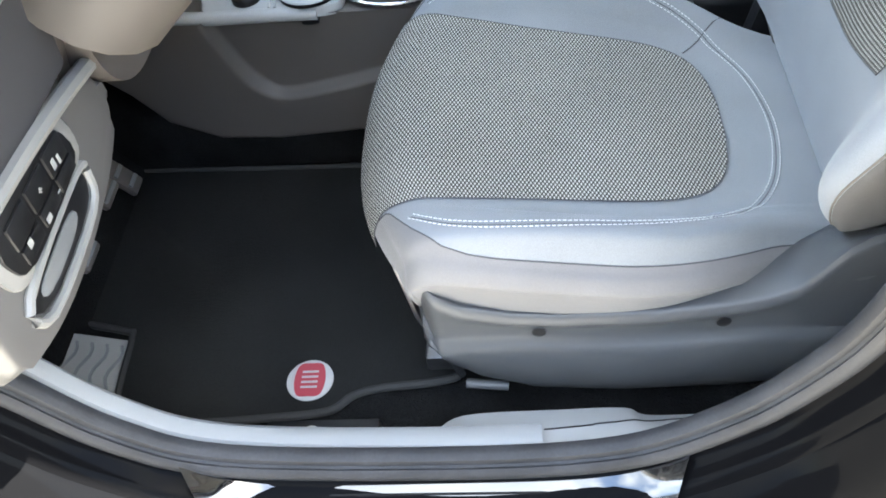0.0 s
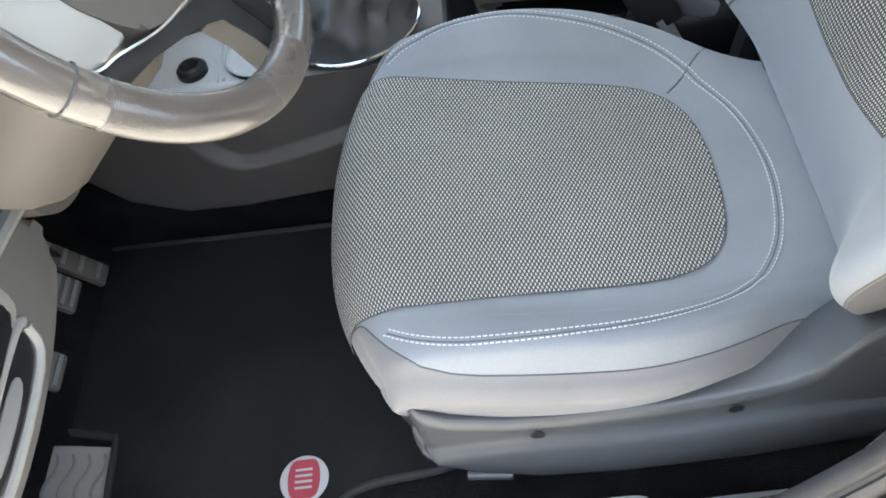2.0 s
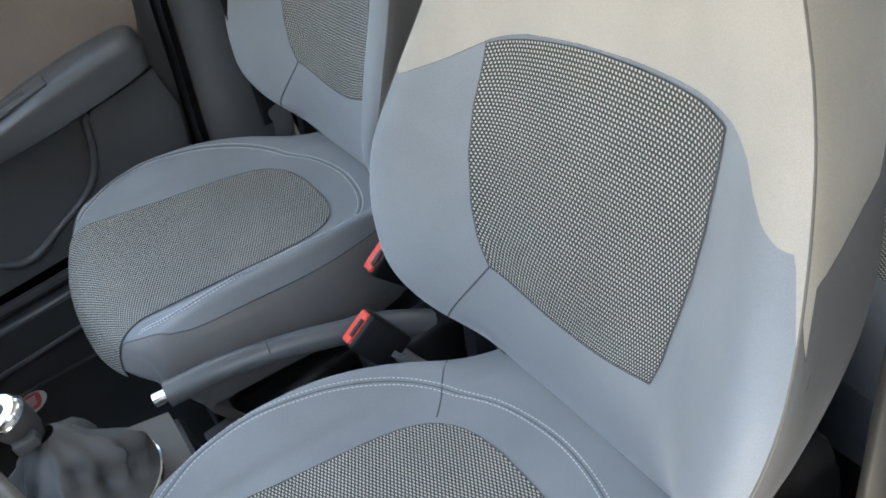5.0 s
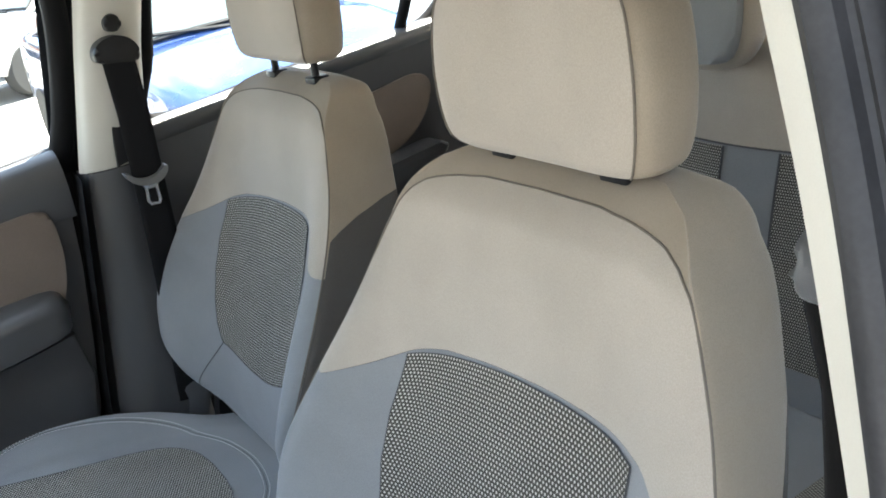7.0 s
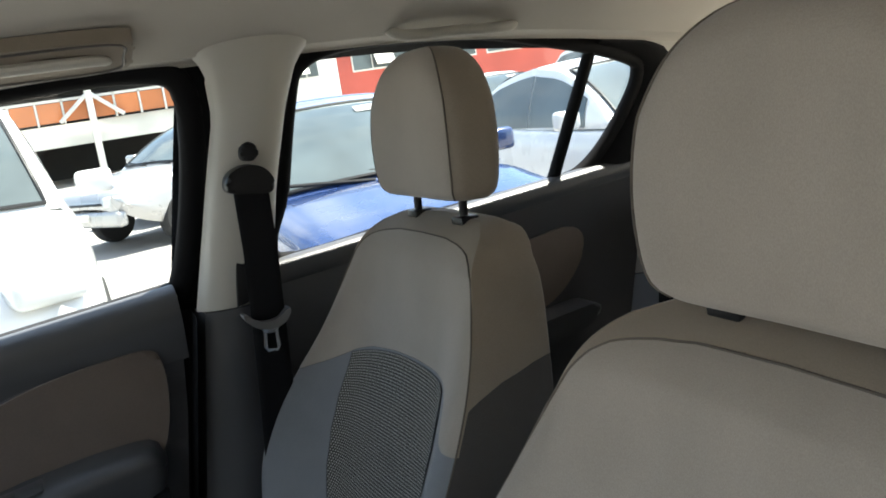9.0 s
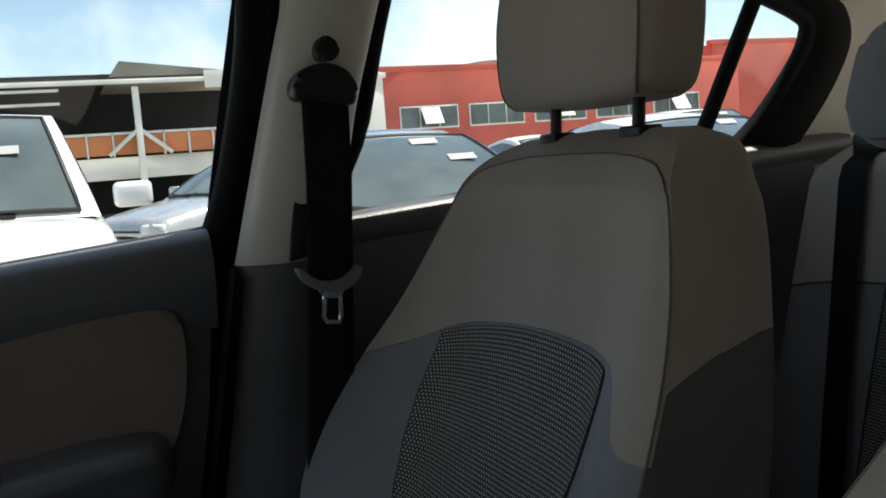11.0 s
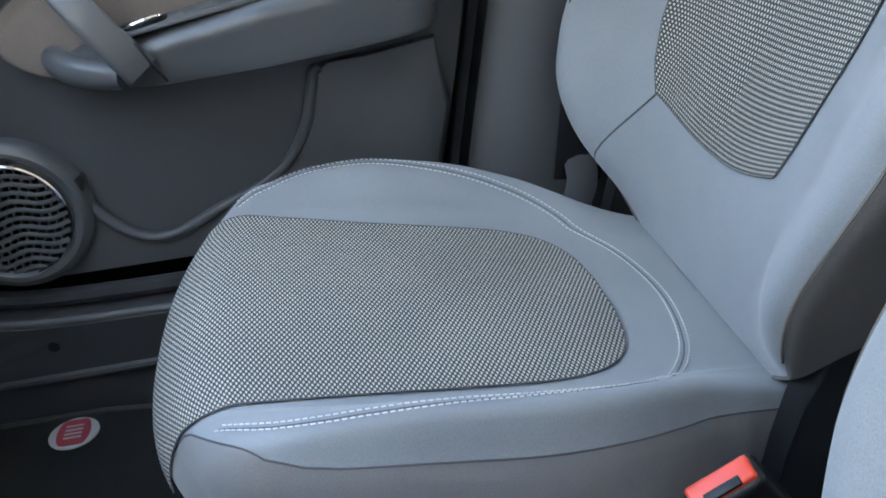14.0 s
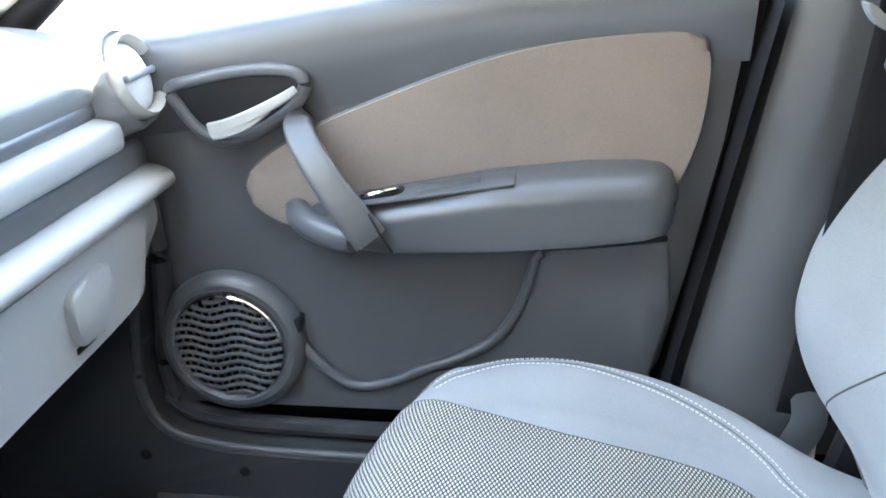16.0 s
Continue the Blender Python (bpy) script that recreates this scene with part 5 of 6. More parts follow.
part("switch_recess", slab(rounded([(-0.36, 0.792), (-0.29, 0.806), (-0.20, 0.784), (-0.185, 0.755), (-0.20, 0.727), (-0.33, 0.720), (-0.365, 0.745)], 5), "x", -0.752, -0.746, 0.003), "knee_light", knee)
part("switch_panel", slab(rounded([(-0.35, 0.787), (-0.29, 0.799), (-0.215, 0.780), (-0.202, 0.755), (-0.212, 0.737), (-0.325, 0.731), (-0.352, 0.75)], 5), "x", -0.748, -0.742, 0.002), "plastic_black", knee, "black switch panel")
for k in range(3):
    sw = part("switch", box((-0.743, -0.338 + 0.043 * k, 0.757), (-0.739, -0.300 + 0.043 * k, 0.783), 0.002), "plastic_black", knee)
    part("switch", box((-0.743, -0.335 + 0.043 * k, 0.737), (-0.7395, -0.298 + 0.043 * k, 0.754), 0.002), "plastic_black", knee)
for y, z, w, h in ((-0.242, 0.767, 0.006, 0.010), (-0.232, 0.764, 0.004, 0.009), (-0.276, 0.768, 0.006, 0.0015), (-0.276, 0.768, 0.0015, 0.006), (-0.255, 0.746, 0.005, 0.0015), (-0.285, 0.743, 0.009, 0.006), (-0.322, 0.752, 0.007, 0.008)):
    part("switch_mark", box((-0.7392, y - w / 2, z - h / 2), (-0.7386, y + w / 2, z + h / 2), 0.0), "badge_white", knee)
part("coin_slot", slab(rounded([(-0.345, 0.712), (-0.215, 0.722), (-0.203, 0.708), (-0.222, 0.688), (-0.335, 0.684)], 4), "x", -0.751, -0.747, 0.002), "plastic_black", knee)
part("slot_floor", slab(rounded([(-0.33, 0.708), (-0.25, 0.712), (-0.25, 0.695), (-0.325, 0.692)], 4), "x", -0.748, -0.7455, 0.001), "plastic_mid", knee)
part("slot_frame", tube([(-0.747, a, b) for a, b in rounded([(-0.352, 0.715), (-0.212, 0.727), (-0.195, 0.709), (-0.217, 0.681), (-0.34, 0.677)], 4)], 0.005, 8, closed=True), "knee_light", knee)
part("column_cover", slab(rounded([(-0.118, 0.90), (-0.112, 0.80), (-0.09, 0.742), (-0.04, 0.712), (0.03, 0.712), (0.075, 0.748), (0.09, 0.82), (0.09, 0.90)], 5), "x", -0.98, -0.735, 0.035, 5), "brown_plastic", dash, "warm grey cover below the steering column")

# ---- steering wheel ----
wheel = thing("steering_wheel", "grey leather steering wheel with pale silver spokes", "steering wheel")
WM = Matrix.Translation((-0.5485, -0.0988, 1.0548)) @ Matrix.Rotation(radians(2.0), 4, "Z") @ Matrix.Rotation(radians(58.1), 4, "Y")
R = 0.185
RIBS = 800


def rib(k):
    """Ribs on the grips only; the rest of the rim is smooth."""
    a = abs((k / RIBS * 180 + 180) % 360 - 180)
    return 0.0151 if k % 2 and 8 < a < 72 else 0.0148


part("rim", turned(tube([(R * math.cos(a), R * math.sin(a), 0) for a in (math.pi * k / RIBS for k in range(2 * RIBS))], [rib(k) for k in range(2 * RIBS)], 18, closed=True), WM), "wheel_leather", wheel, "worn brown-grey rim with ribbed grips")
half_hub = [(0.108, 0.020), (0.085, 0.078), (0.066, 0.099), (0.022, 0.112), (-0.055, 0.098), (-0.092, 0.05)]
part("hub", turned(slab(rounded(half_hub + [(a, -b) for a, b in half_hub[::-1]], 5), "z", -0.05, -0.004, 0.005, 3), WM), "brown_plastic", wheel, "warm grey padded hub cover")
half_plate = [(0.112, 0.008), (0.108, 0.018), (0.096, 0.028), (0.046, 0.049), (0.014, 0.060), (-0.04, 0.062), (-0.075, 0.035)]
part("hub_plate", turned(slab(rounded(half_plate + [(a, -b) for a, b in half_plate[::-1]], 5), "z", -0.006, 0.006, 0.004, 3), WM), "silver", wheel, "pale silver hub plate")
part("hub_ring", turned(tube([(0.030 * math.cos(a) + 0.012, 0.030 * math.sin(a), 0.0065) for a in (math.pi * k / 20 for k in range(40))], 0.002, 6, closed=True), WM), "plastic_black", wheel, "dark ring on the hub plate")
for sg in (-1, 1):
    band = [(0.113, 0.001), (0.112, 0.008), (0.100, 0.036), (0.085, 0.082), (0.064, 0.125), (0.050, 0.156), (0.046, 0.174), (0.064, 0.171), (0.073, 0.146), (0.086, 0.109), (0.107, 0.053), (0.126, 0.026), (0.152, 0.022), (0.178, 0.026), (0.180, 0.001)]
    part("spoke", turned(slab([(a, b * sg) for a, b in band], "z", -0.028, -0.006, 0.005, 3), WM), "plastic_black", wheel, "dark forked spoke")
    part("spoke_plate", turned(slab(rounded([(0.024, 0.114 * sg), (0.064, 0.104 * sg), (0.060, 0.125 * sg), (0.052, 0.149 * sg), (0.029, 0.160 * sg), (-0.012, 0.166 * sg), (-0.018, 0.118 * sg)], 4), "z", -0.016, -0.005, 0.004, 3), WM), "silver", wheel, "pale silver spoke plate")
    part("spoke_edge", turned(tube(spline([(0.112, 0.006 * sg, -0.006), (0.100, 0.037 * sg, -0.005), (0.085, 0.083 * sg, -0.005), (0.064, 0.126 * sg, -0.005), (0.052, 0.152 * sg, -0.005), (0.028, 0.165 * sg, -0.005)], 5), 0.0016, 6), WM), "chrome", wheel)
for a in (1.37, -1.37, 2.5, -2.5):
    part("rim_seam", turned(tube([((R + 0.0153 * math.cos(b)) * math.cos(a), (R + 0.0153 * math.cos(b)) * math.sin(a), 0.0153 * math.sin(b)) for b in (2 * math.pi * k / 20 for k in range(20))], 0.0008, 4, closed=True), WM), "seam", wheel)
column = thing("steering_column", "warm grey plastic steering column shroud", "steering column")
part("shroud", tube([WM @ Vector((0, 0, -0.045)), WM @ Vector((0.02, 0.01, -0.075)), WM @ Vector((0.05, 0.03, -0.13)), WM @ Vector((0.07, 0.035, -0.26))], [0.055, 0.082, 0.095, 0.10], 20, squash=1.0), "brown_plastic", column)
part("stalk", tube([WM @ Vector((0, 0.06, -0.075)), WM @ Vector((-0.01, 0.16, -0.06))], 0.008, 10), "plastic_black", column)
part("stalk", tube([WM @ Vector((0, -0.06, -0.075)), WM @ Vector((-0.01, -0.16, -0.06))], 0.008, 10), "plastic_black", column)

# ---- centre console ----
console = thing("centre_console", "grey plastic centre console with cup holder", "console")


def console_side(side):
    def fn(u, v):
        x = -0.98 + 0.60 * u
        zt = lerp_table(((-0.98, 0.70), (-0.86, 0.605), (-0.75, 0.597), (-0.45, 0.592), (-0.36, 0.565), (-0.25, 0.50), (0.04, 0.48)), x)[0]
        zl = lerp_table(((-0.98, 0.56), (-0.90, 0.48), (-0.86, 0.425), (-0.79, 0.388), (-0.70, 0.381), (-0.57, 0.388), (-0.38, 0.41)), x)[0]
        zr = sum(lerp_table(((-0.79, 0.66), (-0.765, 0.60), (-0.745, 0.543), (-0.73, 0.500), (-0.70, 0.468), (-0.66, 0.462), (-0.56, 0.48), (-0.38, 0.52)), x + d)[0] for d in (-0.012, 0.0, 0.012)) / 3
        z = zt + (zl - zt) * v
        k = max(0.0, min(1.0, (z - zr) / (0.014 + 0.03 * max(0.0, min(1.0, (-0.68 - x) / 0.05)))))
        e = 0.0 if v < 0.94 else 0.012 * ((v - 0.94) / 0.06) ** 2
        y = 0.213 + 0.016 * k * k * (3 - 2 * k) - 0.004 * math.sin(math.pi * v) + e
        return (x, y if side < 0 else 0.62 - y, z)
    return grid(fn, 180, 80)


part("side_panel", console_side(-1), "brown_plastic", console, "warm grey side panel")
part("side_panel", console_side(1), "brown_plastic", console, "warm grey side panel")
part("panel_foot", box((-0.98, 0.222, 0.317), (-0.38, 0.398, 0.44), 0.01), "carpet", console, "dark carpet under the side panels")
part("console_top", grid(lambda u, v: (lambda x: (x, 0.225 + 0.17 * v, lerp_table(((-0.98, 0.70), (-0.86, 0.605), (-0.75, 0.597), (-0.45, 0.592), (-0.36, 0.565), (-0.25, 0.50), (0.04, 0.48)), x)[0] - 0.006 * math.sin(math.pi * v)))(-0.98 + 0.60 * u), 40, 8), "brown_plastic", console)
part("trim_strip", tube([(-0.86, 0.226, 0.606), (-0.75, 0.226, 0.598), (-0.64, 0.226, 0.5965), (-0.60, 0.228, 0.594)], 0.010, 10), "plastic_light", console, "pale grey edge strip")
part("console_plate", slab(rounded([(-0.755, 0.230), (-0.66, 0.226), (-0.575, 0.228), (-0.566, 0.27), (-0.585, 0.325), (-0.66, 0.34), (-0.74, 0.338), (-0.765, 0.29)], 5), "z", 0.590, 0.606, 0.005), "plastic_light", console, "pale grey console plate")
cup = part("cup_holder", lathe([(0.043, 0.0), (0.043, 0.004), (0.039, 0.005), (0.037, 0.0), (0.036, -0.03), (0.0, -0.03)], 36, pose(-0.612, 0.262, 0.607)), "plastic_black", console)
part("cup_rim", lathe([(0.040, 0.003), (0.044, 0.0065), (0.041, 0.008), (0.038, 0.004)], 36, pose(-0.612, 0.262, 0.607)), "plastic_light", cup)
part("console_button", lathe([(0.020, 0.0), (0.020, 0.008), (0.016, 0.012), (0.0, 0.011)], 28, pose(-0.700, 0.254, 0.606)), "plastic_black", console)
part("button_face", lathe([(0.012, 0.0), (0.012, 0.003), (0.0, 0.004)], 24, pose(-0.700, 0.254, 0.6172)), "chrome", console)
for k in range(2):
    part("console_rib", tube([(-0.664 + 0.008 * k, 0.228, 0.6065), (-0.668 + 0.008 * k, 0.27, 0.608), (-0.670 + 0.008 * k, 0.32, 0.6065)], 0.0022, 6), "plastic_light", console)

part("console_rear", box((-0.40, 0.232, 0.33), (-0.372, 0.388, 0.565), 0.008), "plastic_black", console)
whole("floor_tunnel", grid(lambda u, v: (-0.40 + 1.3 * u, 0.23 + 0.20 * v, 0.322 + 0.13 * math.sin(math.pi * v) ** 0.6), 10, 16), "carpet", "dark carpeted floor tunnel", kind="structure")
# gear lever
gear = thing("gear_lever", "gear lever with silver-topped knob and grey leather boot", "gear lever")
bm = bmesh.new()
KX, KY = -0.508, 0.329
nb, rings = 48, []
for i in range(15):
    u = i / 14
    r = 0.074 * (1 - u) ** 0.80 + 0.016 + 0.004 * math.sin(math.pi * u)
    ring = []
    for j in range(nb):
        a = 2 * math.pi * j / nb
        fold = 1 + 0.20 * math.sin(a * 4 + u * 6) * math.sin(math.pi * u) + 0.10 * math.sin(a * 11 - u * 9) * math.sin(math.pi * u)
        sx, sy = (0.98, 0.90)
        ring.append(bm.verts.new((KX + 0.012 + (r * sx * fold) * math.cos(a), KY - 0.02 + 0.02 * u + (r * sy * fold) * math.sin(a), 0.597 + 0.100 * u + 0.008 * math.sin(4 * a + 2) * math.sin(math.pi * u))))
    rings.append(ring)
for r0, r1 in zip(rings, rings[1:]):
    for j in range(nb):
        bm.faces.new((r0[j], r0[(j + 1) % nb], r1[(j + 1) % nb], r1[j]))
part("boot", bm, "leather", gear, "creased grey leather boot")
part("boot_ring", tube([(KX + 0.012 + 0.090 * math.cos(a), KY - 0.02 + 0.083 * math.sin(a), 0.5990) for a in (2 * math.pi * k / 48 for k in range(48))], 0.0026, 8, closed=True), "chrome", gear)
part("stem", tube([(KX, KY, 0.66), (KX, KY, 0.71)], 0.011, 14), "chrome", gear)
part("knob", lathe([(0.0, -0.046), (0.012, -0.045), (0.019, -0.030), (0.023, -0.012), (0.0255, 0.004), (0.025, 0.012), (0.021, 0.019)], 32, pose(KX, KY, 0.738, 10, -8, 0)), "leather", gear)
part("knob_cap", lathe([(0.0255, 0.010), (0.024, 0.0165), (0.020, 0.020), (0.0, 0.0205)], 32, pose(KX, KY, 0.738, 10, -8, 0)), "chrome", gear, "silver shift cap")
part("cap_mark", lathe([(0.0085, 0.0206), (0.0085, 0.0214), (0.0, 0.0216)], 28, pose(KX, KY, 0.738, 10, -8, 0)), "plastic_black", gear)
part("reverse_collar", box((KX - 0.012, KY - 0.03, 0.706), (KX + 0.016, KY - 0.012, 0.722), 0.004), "leather", gear)

# handbrake
brake = thing("handbrake", "grey handbrake lever with chrome button", "handbrake")
hb = [Vector((-0.365, 0.362, 0.621)), Vector((-0.30, 0.352, 0.617)), Vector((-0.235, 0.340, 0.606)), Vector((-0.17, 0.328, 0.588)), Vector((-0.09, 0.315, 0.555)), Vector((-0.02, 0.305, 0.51))]
part("grip", tube(spline(hb[:3], 5), 0.0165, 14), "plastic", brake)
part("lever", tube(spline(hb[2:], 5), [0.0165] * 8 + [0.019] * 8, 14), "plastic", brake)
part("button", tube([(-0.382, 0.3655, 0.6215), (-0.362, 0.362, 0.621)], 0.009, 14), "chrome", brake)
part("brake_boot", box((-0.14, 0.285, 0.42), (0.03, 0.345, 0.535), 0.02, 3), "plastic_black", brake)


def buckle(name, base, head, label):
    b = thing(name, label, "belt buckle", "belt buckles")
    a, c = Vector(base), Vector(head)
    d = (c - a).normalized()
    wide = Vector((1, 0, 0)) - d * d.x
    wide.normalize()
    flatn = wide.cross(d)
    m = Matrix.Translation(c) @ Matrix((flatn, wide, d)).transposed().to_4x4()
    part("buckle_body", turned(box((-0.013, -0.027, -0.075), (0.013, 0.027, 0.0), 0.006, 3), m), "plastic_black", b)
    part("red_button", turned(box((-0.009, -0.023, -0.008), (0.009, 0.023, 0.004), 0.003, 3), m), "red", b, "red release button")
    part("buckle_slot", turned(box((0.003, -0.013, 0.002), (0.0098, 0.013, 0.0052), 0.001), m), "plastic_black", b)
    part("buckle_stalk", tube([a, a.lerp(c, 0.4), m @ Vector((0, 0, -0.06))], 0.016, 10, squash=0.6), "plastic_mid", b)
    return b


buckle("driver_belt_buckle", (-0.05, 0.262, 0.43), (-0.131, 0.285, 0.606), "black belt buckle with red button beside the handbrake")
buckle("passenger_belt_buckle", (0.08, 0.42, 0.42), (-0.042, 0.392, 0.600), "black belt buckle with red button beside the passenger seat")
buckle("rear_belt_buckle", (0.62, 0.35, 0.53), (0.54, 0.40, 0.60), "black belt buckle with red button on the rear bench")

# ---- mats and pedals ----
def floor_mat(name, outline, z, label, badge, turn, low=0.0):
    o = rounded(outline, 6)
    mt = thing(name, label, "floor mat", "floor mats")
    part("mat_sheet", slab(o, "z", z - low, z + 0.008, 0.002), "mat", mt)
    part("bound_edge", tube([(a, b, z + 0.006) for a, b in o], 0.0055, 8, closed=True), "mat_edge", mt)
    m = pose(badge[0], badge[1], z + 0.0085, 0, 0, turn) @ Matrix.Diagonal((0.84, 0.84, 1, 1))
    bd = part("badge", lathe([(0.036, 0.0), (0.036, 0.0015), (0.034, 0.002), (0.0, 0.002)], 40, m), "badge_white", mt, "round pale badge with a wine red field")
    part("badge_field", turned(slab(rounded([(-0.026, -0.018), (0, -0.024), (0.026, -0.018), (0.029, 0), (0.026, 0.018), (0, 0.024), (-0.026, 0.018), (-0.029, 0)], 4), "z", 0.002, 0.0032, 0.0), m), "badge_red", bd)
    for k in range(4):
        x = -0.0135 + 0.009 * k
        part("badge_bar", turned(box((x - 0.0016, -0.0125, 0.003), (x + 0.0016, 0.0125, 0.004), 0.0), m), "badge_white", bd)


floor_mat("driver_floor_mat", [(-0.418, -0.178), (-0.446, -0.195), (-0.52, -0.203), (-0.556, -0.213), (-0.585, -0.234), (-0.656, -0.241), (-0.76, -0.246), (-0.83, -0.240), (-0.860, -0.222), (-0.868, -0.18), (-0.872, -0.108), (-0.885, -0.098), (-0.99, -0.070), (-1.02, -0.04), (-1.02, 0.20), (-0.98, 0.222), (-0.75, 0.212), (-0.585, 0.205), (-0.44, 0.20), (-0.415, 0.17), (-0.41, -0.1)], 0.321, "black carpet floor mat with a round badge at the driver's feet", (-0.613, -0.190), 90)
floor_mat("passenger_floor_mat", [(-0.35, 0.53), (-0.36, 0.50), (-0.95, 0.49), (-1.0, 0.52), (-1.0, 0.95), (-0.93, 0.968), (-0.62, 0.970), (-0.55, 0.965), (-0.38, 0.94), (-0.35, 0.90)], 0.326, "black carpet floor mat with a round badge at the passenger's feet", (-0.612, 0.930), 90, 0.006)
rest_pad = thing("foot_rest", "pale grey ribbed foot rest beside the driver mat", "foot rest")
FR = pose(-0.945, -0.175, 0.338, 0, 14, 0)
part("pad", turned(slab(rounded([(-0.125, -0.062), (0.072, -0.060), (0.078, -0.05), (0.078, 0.05), (0.072, 0.062), (-0.125, 0.06), (-0.13, 0)], 3), "z", -0.012, 0.004, 0.003), FR), "knee_light", rest_pad)
for k in range(9):
    part("rib", turned(tube([(-0.10 + 0.020 * k + 0.006 * math.sin(j * 0.9), -0.052 + 0.0104 * j, 0.0045) for j in range(11)], 0.0024, 6), FR), "plastic_mid", rest_pad)


def pedal(name, x, y, z, w, h, label):
    p = thing(name, label, "pedal", "pedals")
    m = pose(x, y, z, 0, 52, 0)
    part("pedal_pad", turned(box((-h / 2, -w / 2, -0.006), (h / 2, w / 2, 0.006), 0.005, 2), m), "brown_plastic", p)
    for k in range(4):
        part("pad_rib", turned(box((-h / 2 + 0.008 + k * (h - 0.016) / 3.4, -w / 2 + 0.004, 0.005), (-h / 2 + 0.014 + k * (h - 0.016) / 3.4, w / 2 - 0.004, 0.009), 0.001), m), "plastic_mid", p)
    part("pedal_arm", tube([m @ Vector((0, 0, -0.004)), (x - 0.06, y, z + 0.10), (x - 0.10, y, z + 0.26)], 0.008, 8), "plastic_black", p)


pedal("clutch_pedal", -0.903, -0.075, 0.475, 0.05, 0.06, "rubber faced clutch pedal over the floor")
pedal("brake_pedal", -0.910, 0.040, 0.470, 0.05, 0.055, "rubber faced brake pedal over the floor")
pedal("accelerator_pedal", -0.93, 0.118, 0.43, 0.035, 0.10, "rubber faced accelerator pedal over the floor")
hook = thing("carpet_fastener", "pale plastic fastener in the carpet edge beside the sill", "fastener")
part("plate", box((-0.655, -0.300, 0.317), (-0.515, -0.255, 0.345), 0.004), "plastic_black", hook)
part("ring", tube([(-0.597 + 0.007 * math.cos(a), -0.274 + 0.006 * math.sin(a), 0.3475) for a in (2 * math.pi * k / 16 for k in range(16))], 0.0028, 6, closed=True), "badge_white", hook)

# ---- headliner fittings ----
rg = thing("roof_grab_handle", "taupe grab handle folded into the headliner over the passenger door", "grab handle", "grab handles")
GM = pose(-0.215, 0.855, 1.398, -17, 0, 0)
part("recess_plate", turned(slab(rounded([(-0.16, -0.052), (0, -0.055), (0.15, -0.05), (0.165, -0.02), (0.165, 0.02), (0.15, 0.05), (0, 0.055), (-0.16, 0.052)], 5), "z", 0.014, -0.004, 0.004, 2), GM), "tan_cloth", rg)
part("handle", turned(tube(spline([(-0.14, 0.018, 0.0), (-0.12, -0.012, -0.010), (0, -0.02, -0.013), (0.11, -0.012, -0.010), (0.135, 0.018, 0.0)], 6), 0.010, 10, squash=0.7), GM), "pillar_light", rg, "pale beige handle bar")
part("recess_line", turned(tube([(a, b, -0.0045) for a, b in rounded([(-0.15, -0.044), (0, -0.047), (0.14, -0.043), (0.155, 0), (0.14, 0.043), (0, 0.047), (-0.15, 0.044)], 5)], 0.0022, 6, closed=True), GM), "brown_plastic", rg)
grab = thing("rear_grab_handle", "beige folding grab handle over the rear door", "grab handle", "grab handles")
part("handle", tube(spline([(0.34, 0.925, 1.392), (0.36, 0.905, 1.378), (0.45, 0.90, 1.375), (0.54, 0.905, 1.372), (0.56, 0.925, 1.384)], 6), 0.009, 10), "pillar_light", grab)

# ---- outside: yard, cars, buildings ----
GROUND = -0.18
M["concrete"] = surface("sunlit concrete yard", (0.40, 0.38, 0.35), 0.9, var=0.18, grain=40, bump=0.3, dist=0.004, stain=0.4)
M["white_paint"] = surface("white car paint", (0.75, 0.75, 0.73), 0.25, var=0.04, bump=0.0, coat=0.8)
M["blue_paint"] = surface("dark blue car paint", (0.02, 0.045, 0.14), 0.25, 0.2, var=0.08, bump=0.0, coat=1.0)
M["grey_paint"] = surface("silver car paint", (0.42, 0.42, 0.42), 0.3, 0.4, var=0.05, bump=0.0, coat=0.8)
M["car_glass"] = surface("tinted car glass", (0.10, 0.125, 0.13), 0.08, var=0.35, bump=0.0, stain=1.2, coat=0.0, spec=0.5)
M["tyre"] = surface("tyre rubber", (0.02, 0.02, 0.02), 0.85, var=0.2, grain=200)
M["lamp"] = surface("headlamp lens", (0.6, 0.62, 0.62), 0.1, var=0.05, bump=0.0)
M["red_wall"] = surface("red rendered wall", (0.52, 0.115, 0.085), 0.85, var=0.12, grain=60, bump=0.2, dist=0.004, stain=0.5)
M["white_wall"] = surface("white rendered wall", (0.72, 0.70, 0.65), 0.85, var=0.08, grain=60, bump=0.2, dist=0.004, stain=0.5)
# the open bay's shade is put into this near-black colour
M["shed_shaded"] = surface("shed interior with shade in its colour", (0.035, 0.034, 0.033), 0.9, var=0.3, grain=20, stain=0.6)
M["orange"] = surface("orange panels", (0.55, 0.19, 0.07), 0.7, var=0.15, grain=60, stain=0.8)
M["pale_steel"] = surface("pale painted steel", (0.68, 0.67, 0.62), 0.6, var=0.1, grain=60, stain=1.0)
M["roof_sheet"] = surface("weathered roof sheet", (0.38, 0.34, 0.27), 0.7, var=0.2, grain=30, stain=0.5)

bm = bmesh.new()
bmesh.ops.create_grid(bm, x_segments=8, y_segments=8, size=600)
turned(bm, Matrix.Translation((0, 0, GROUND)))
whole("ground", bm, "concrete", "sunlit concrete yard", kind="structure", smooth=False)


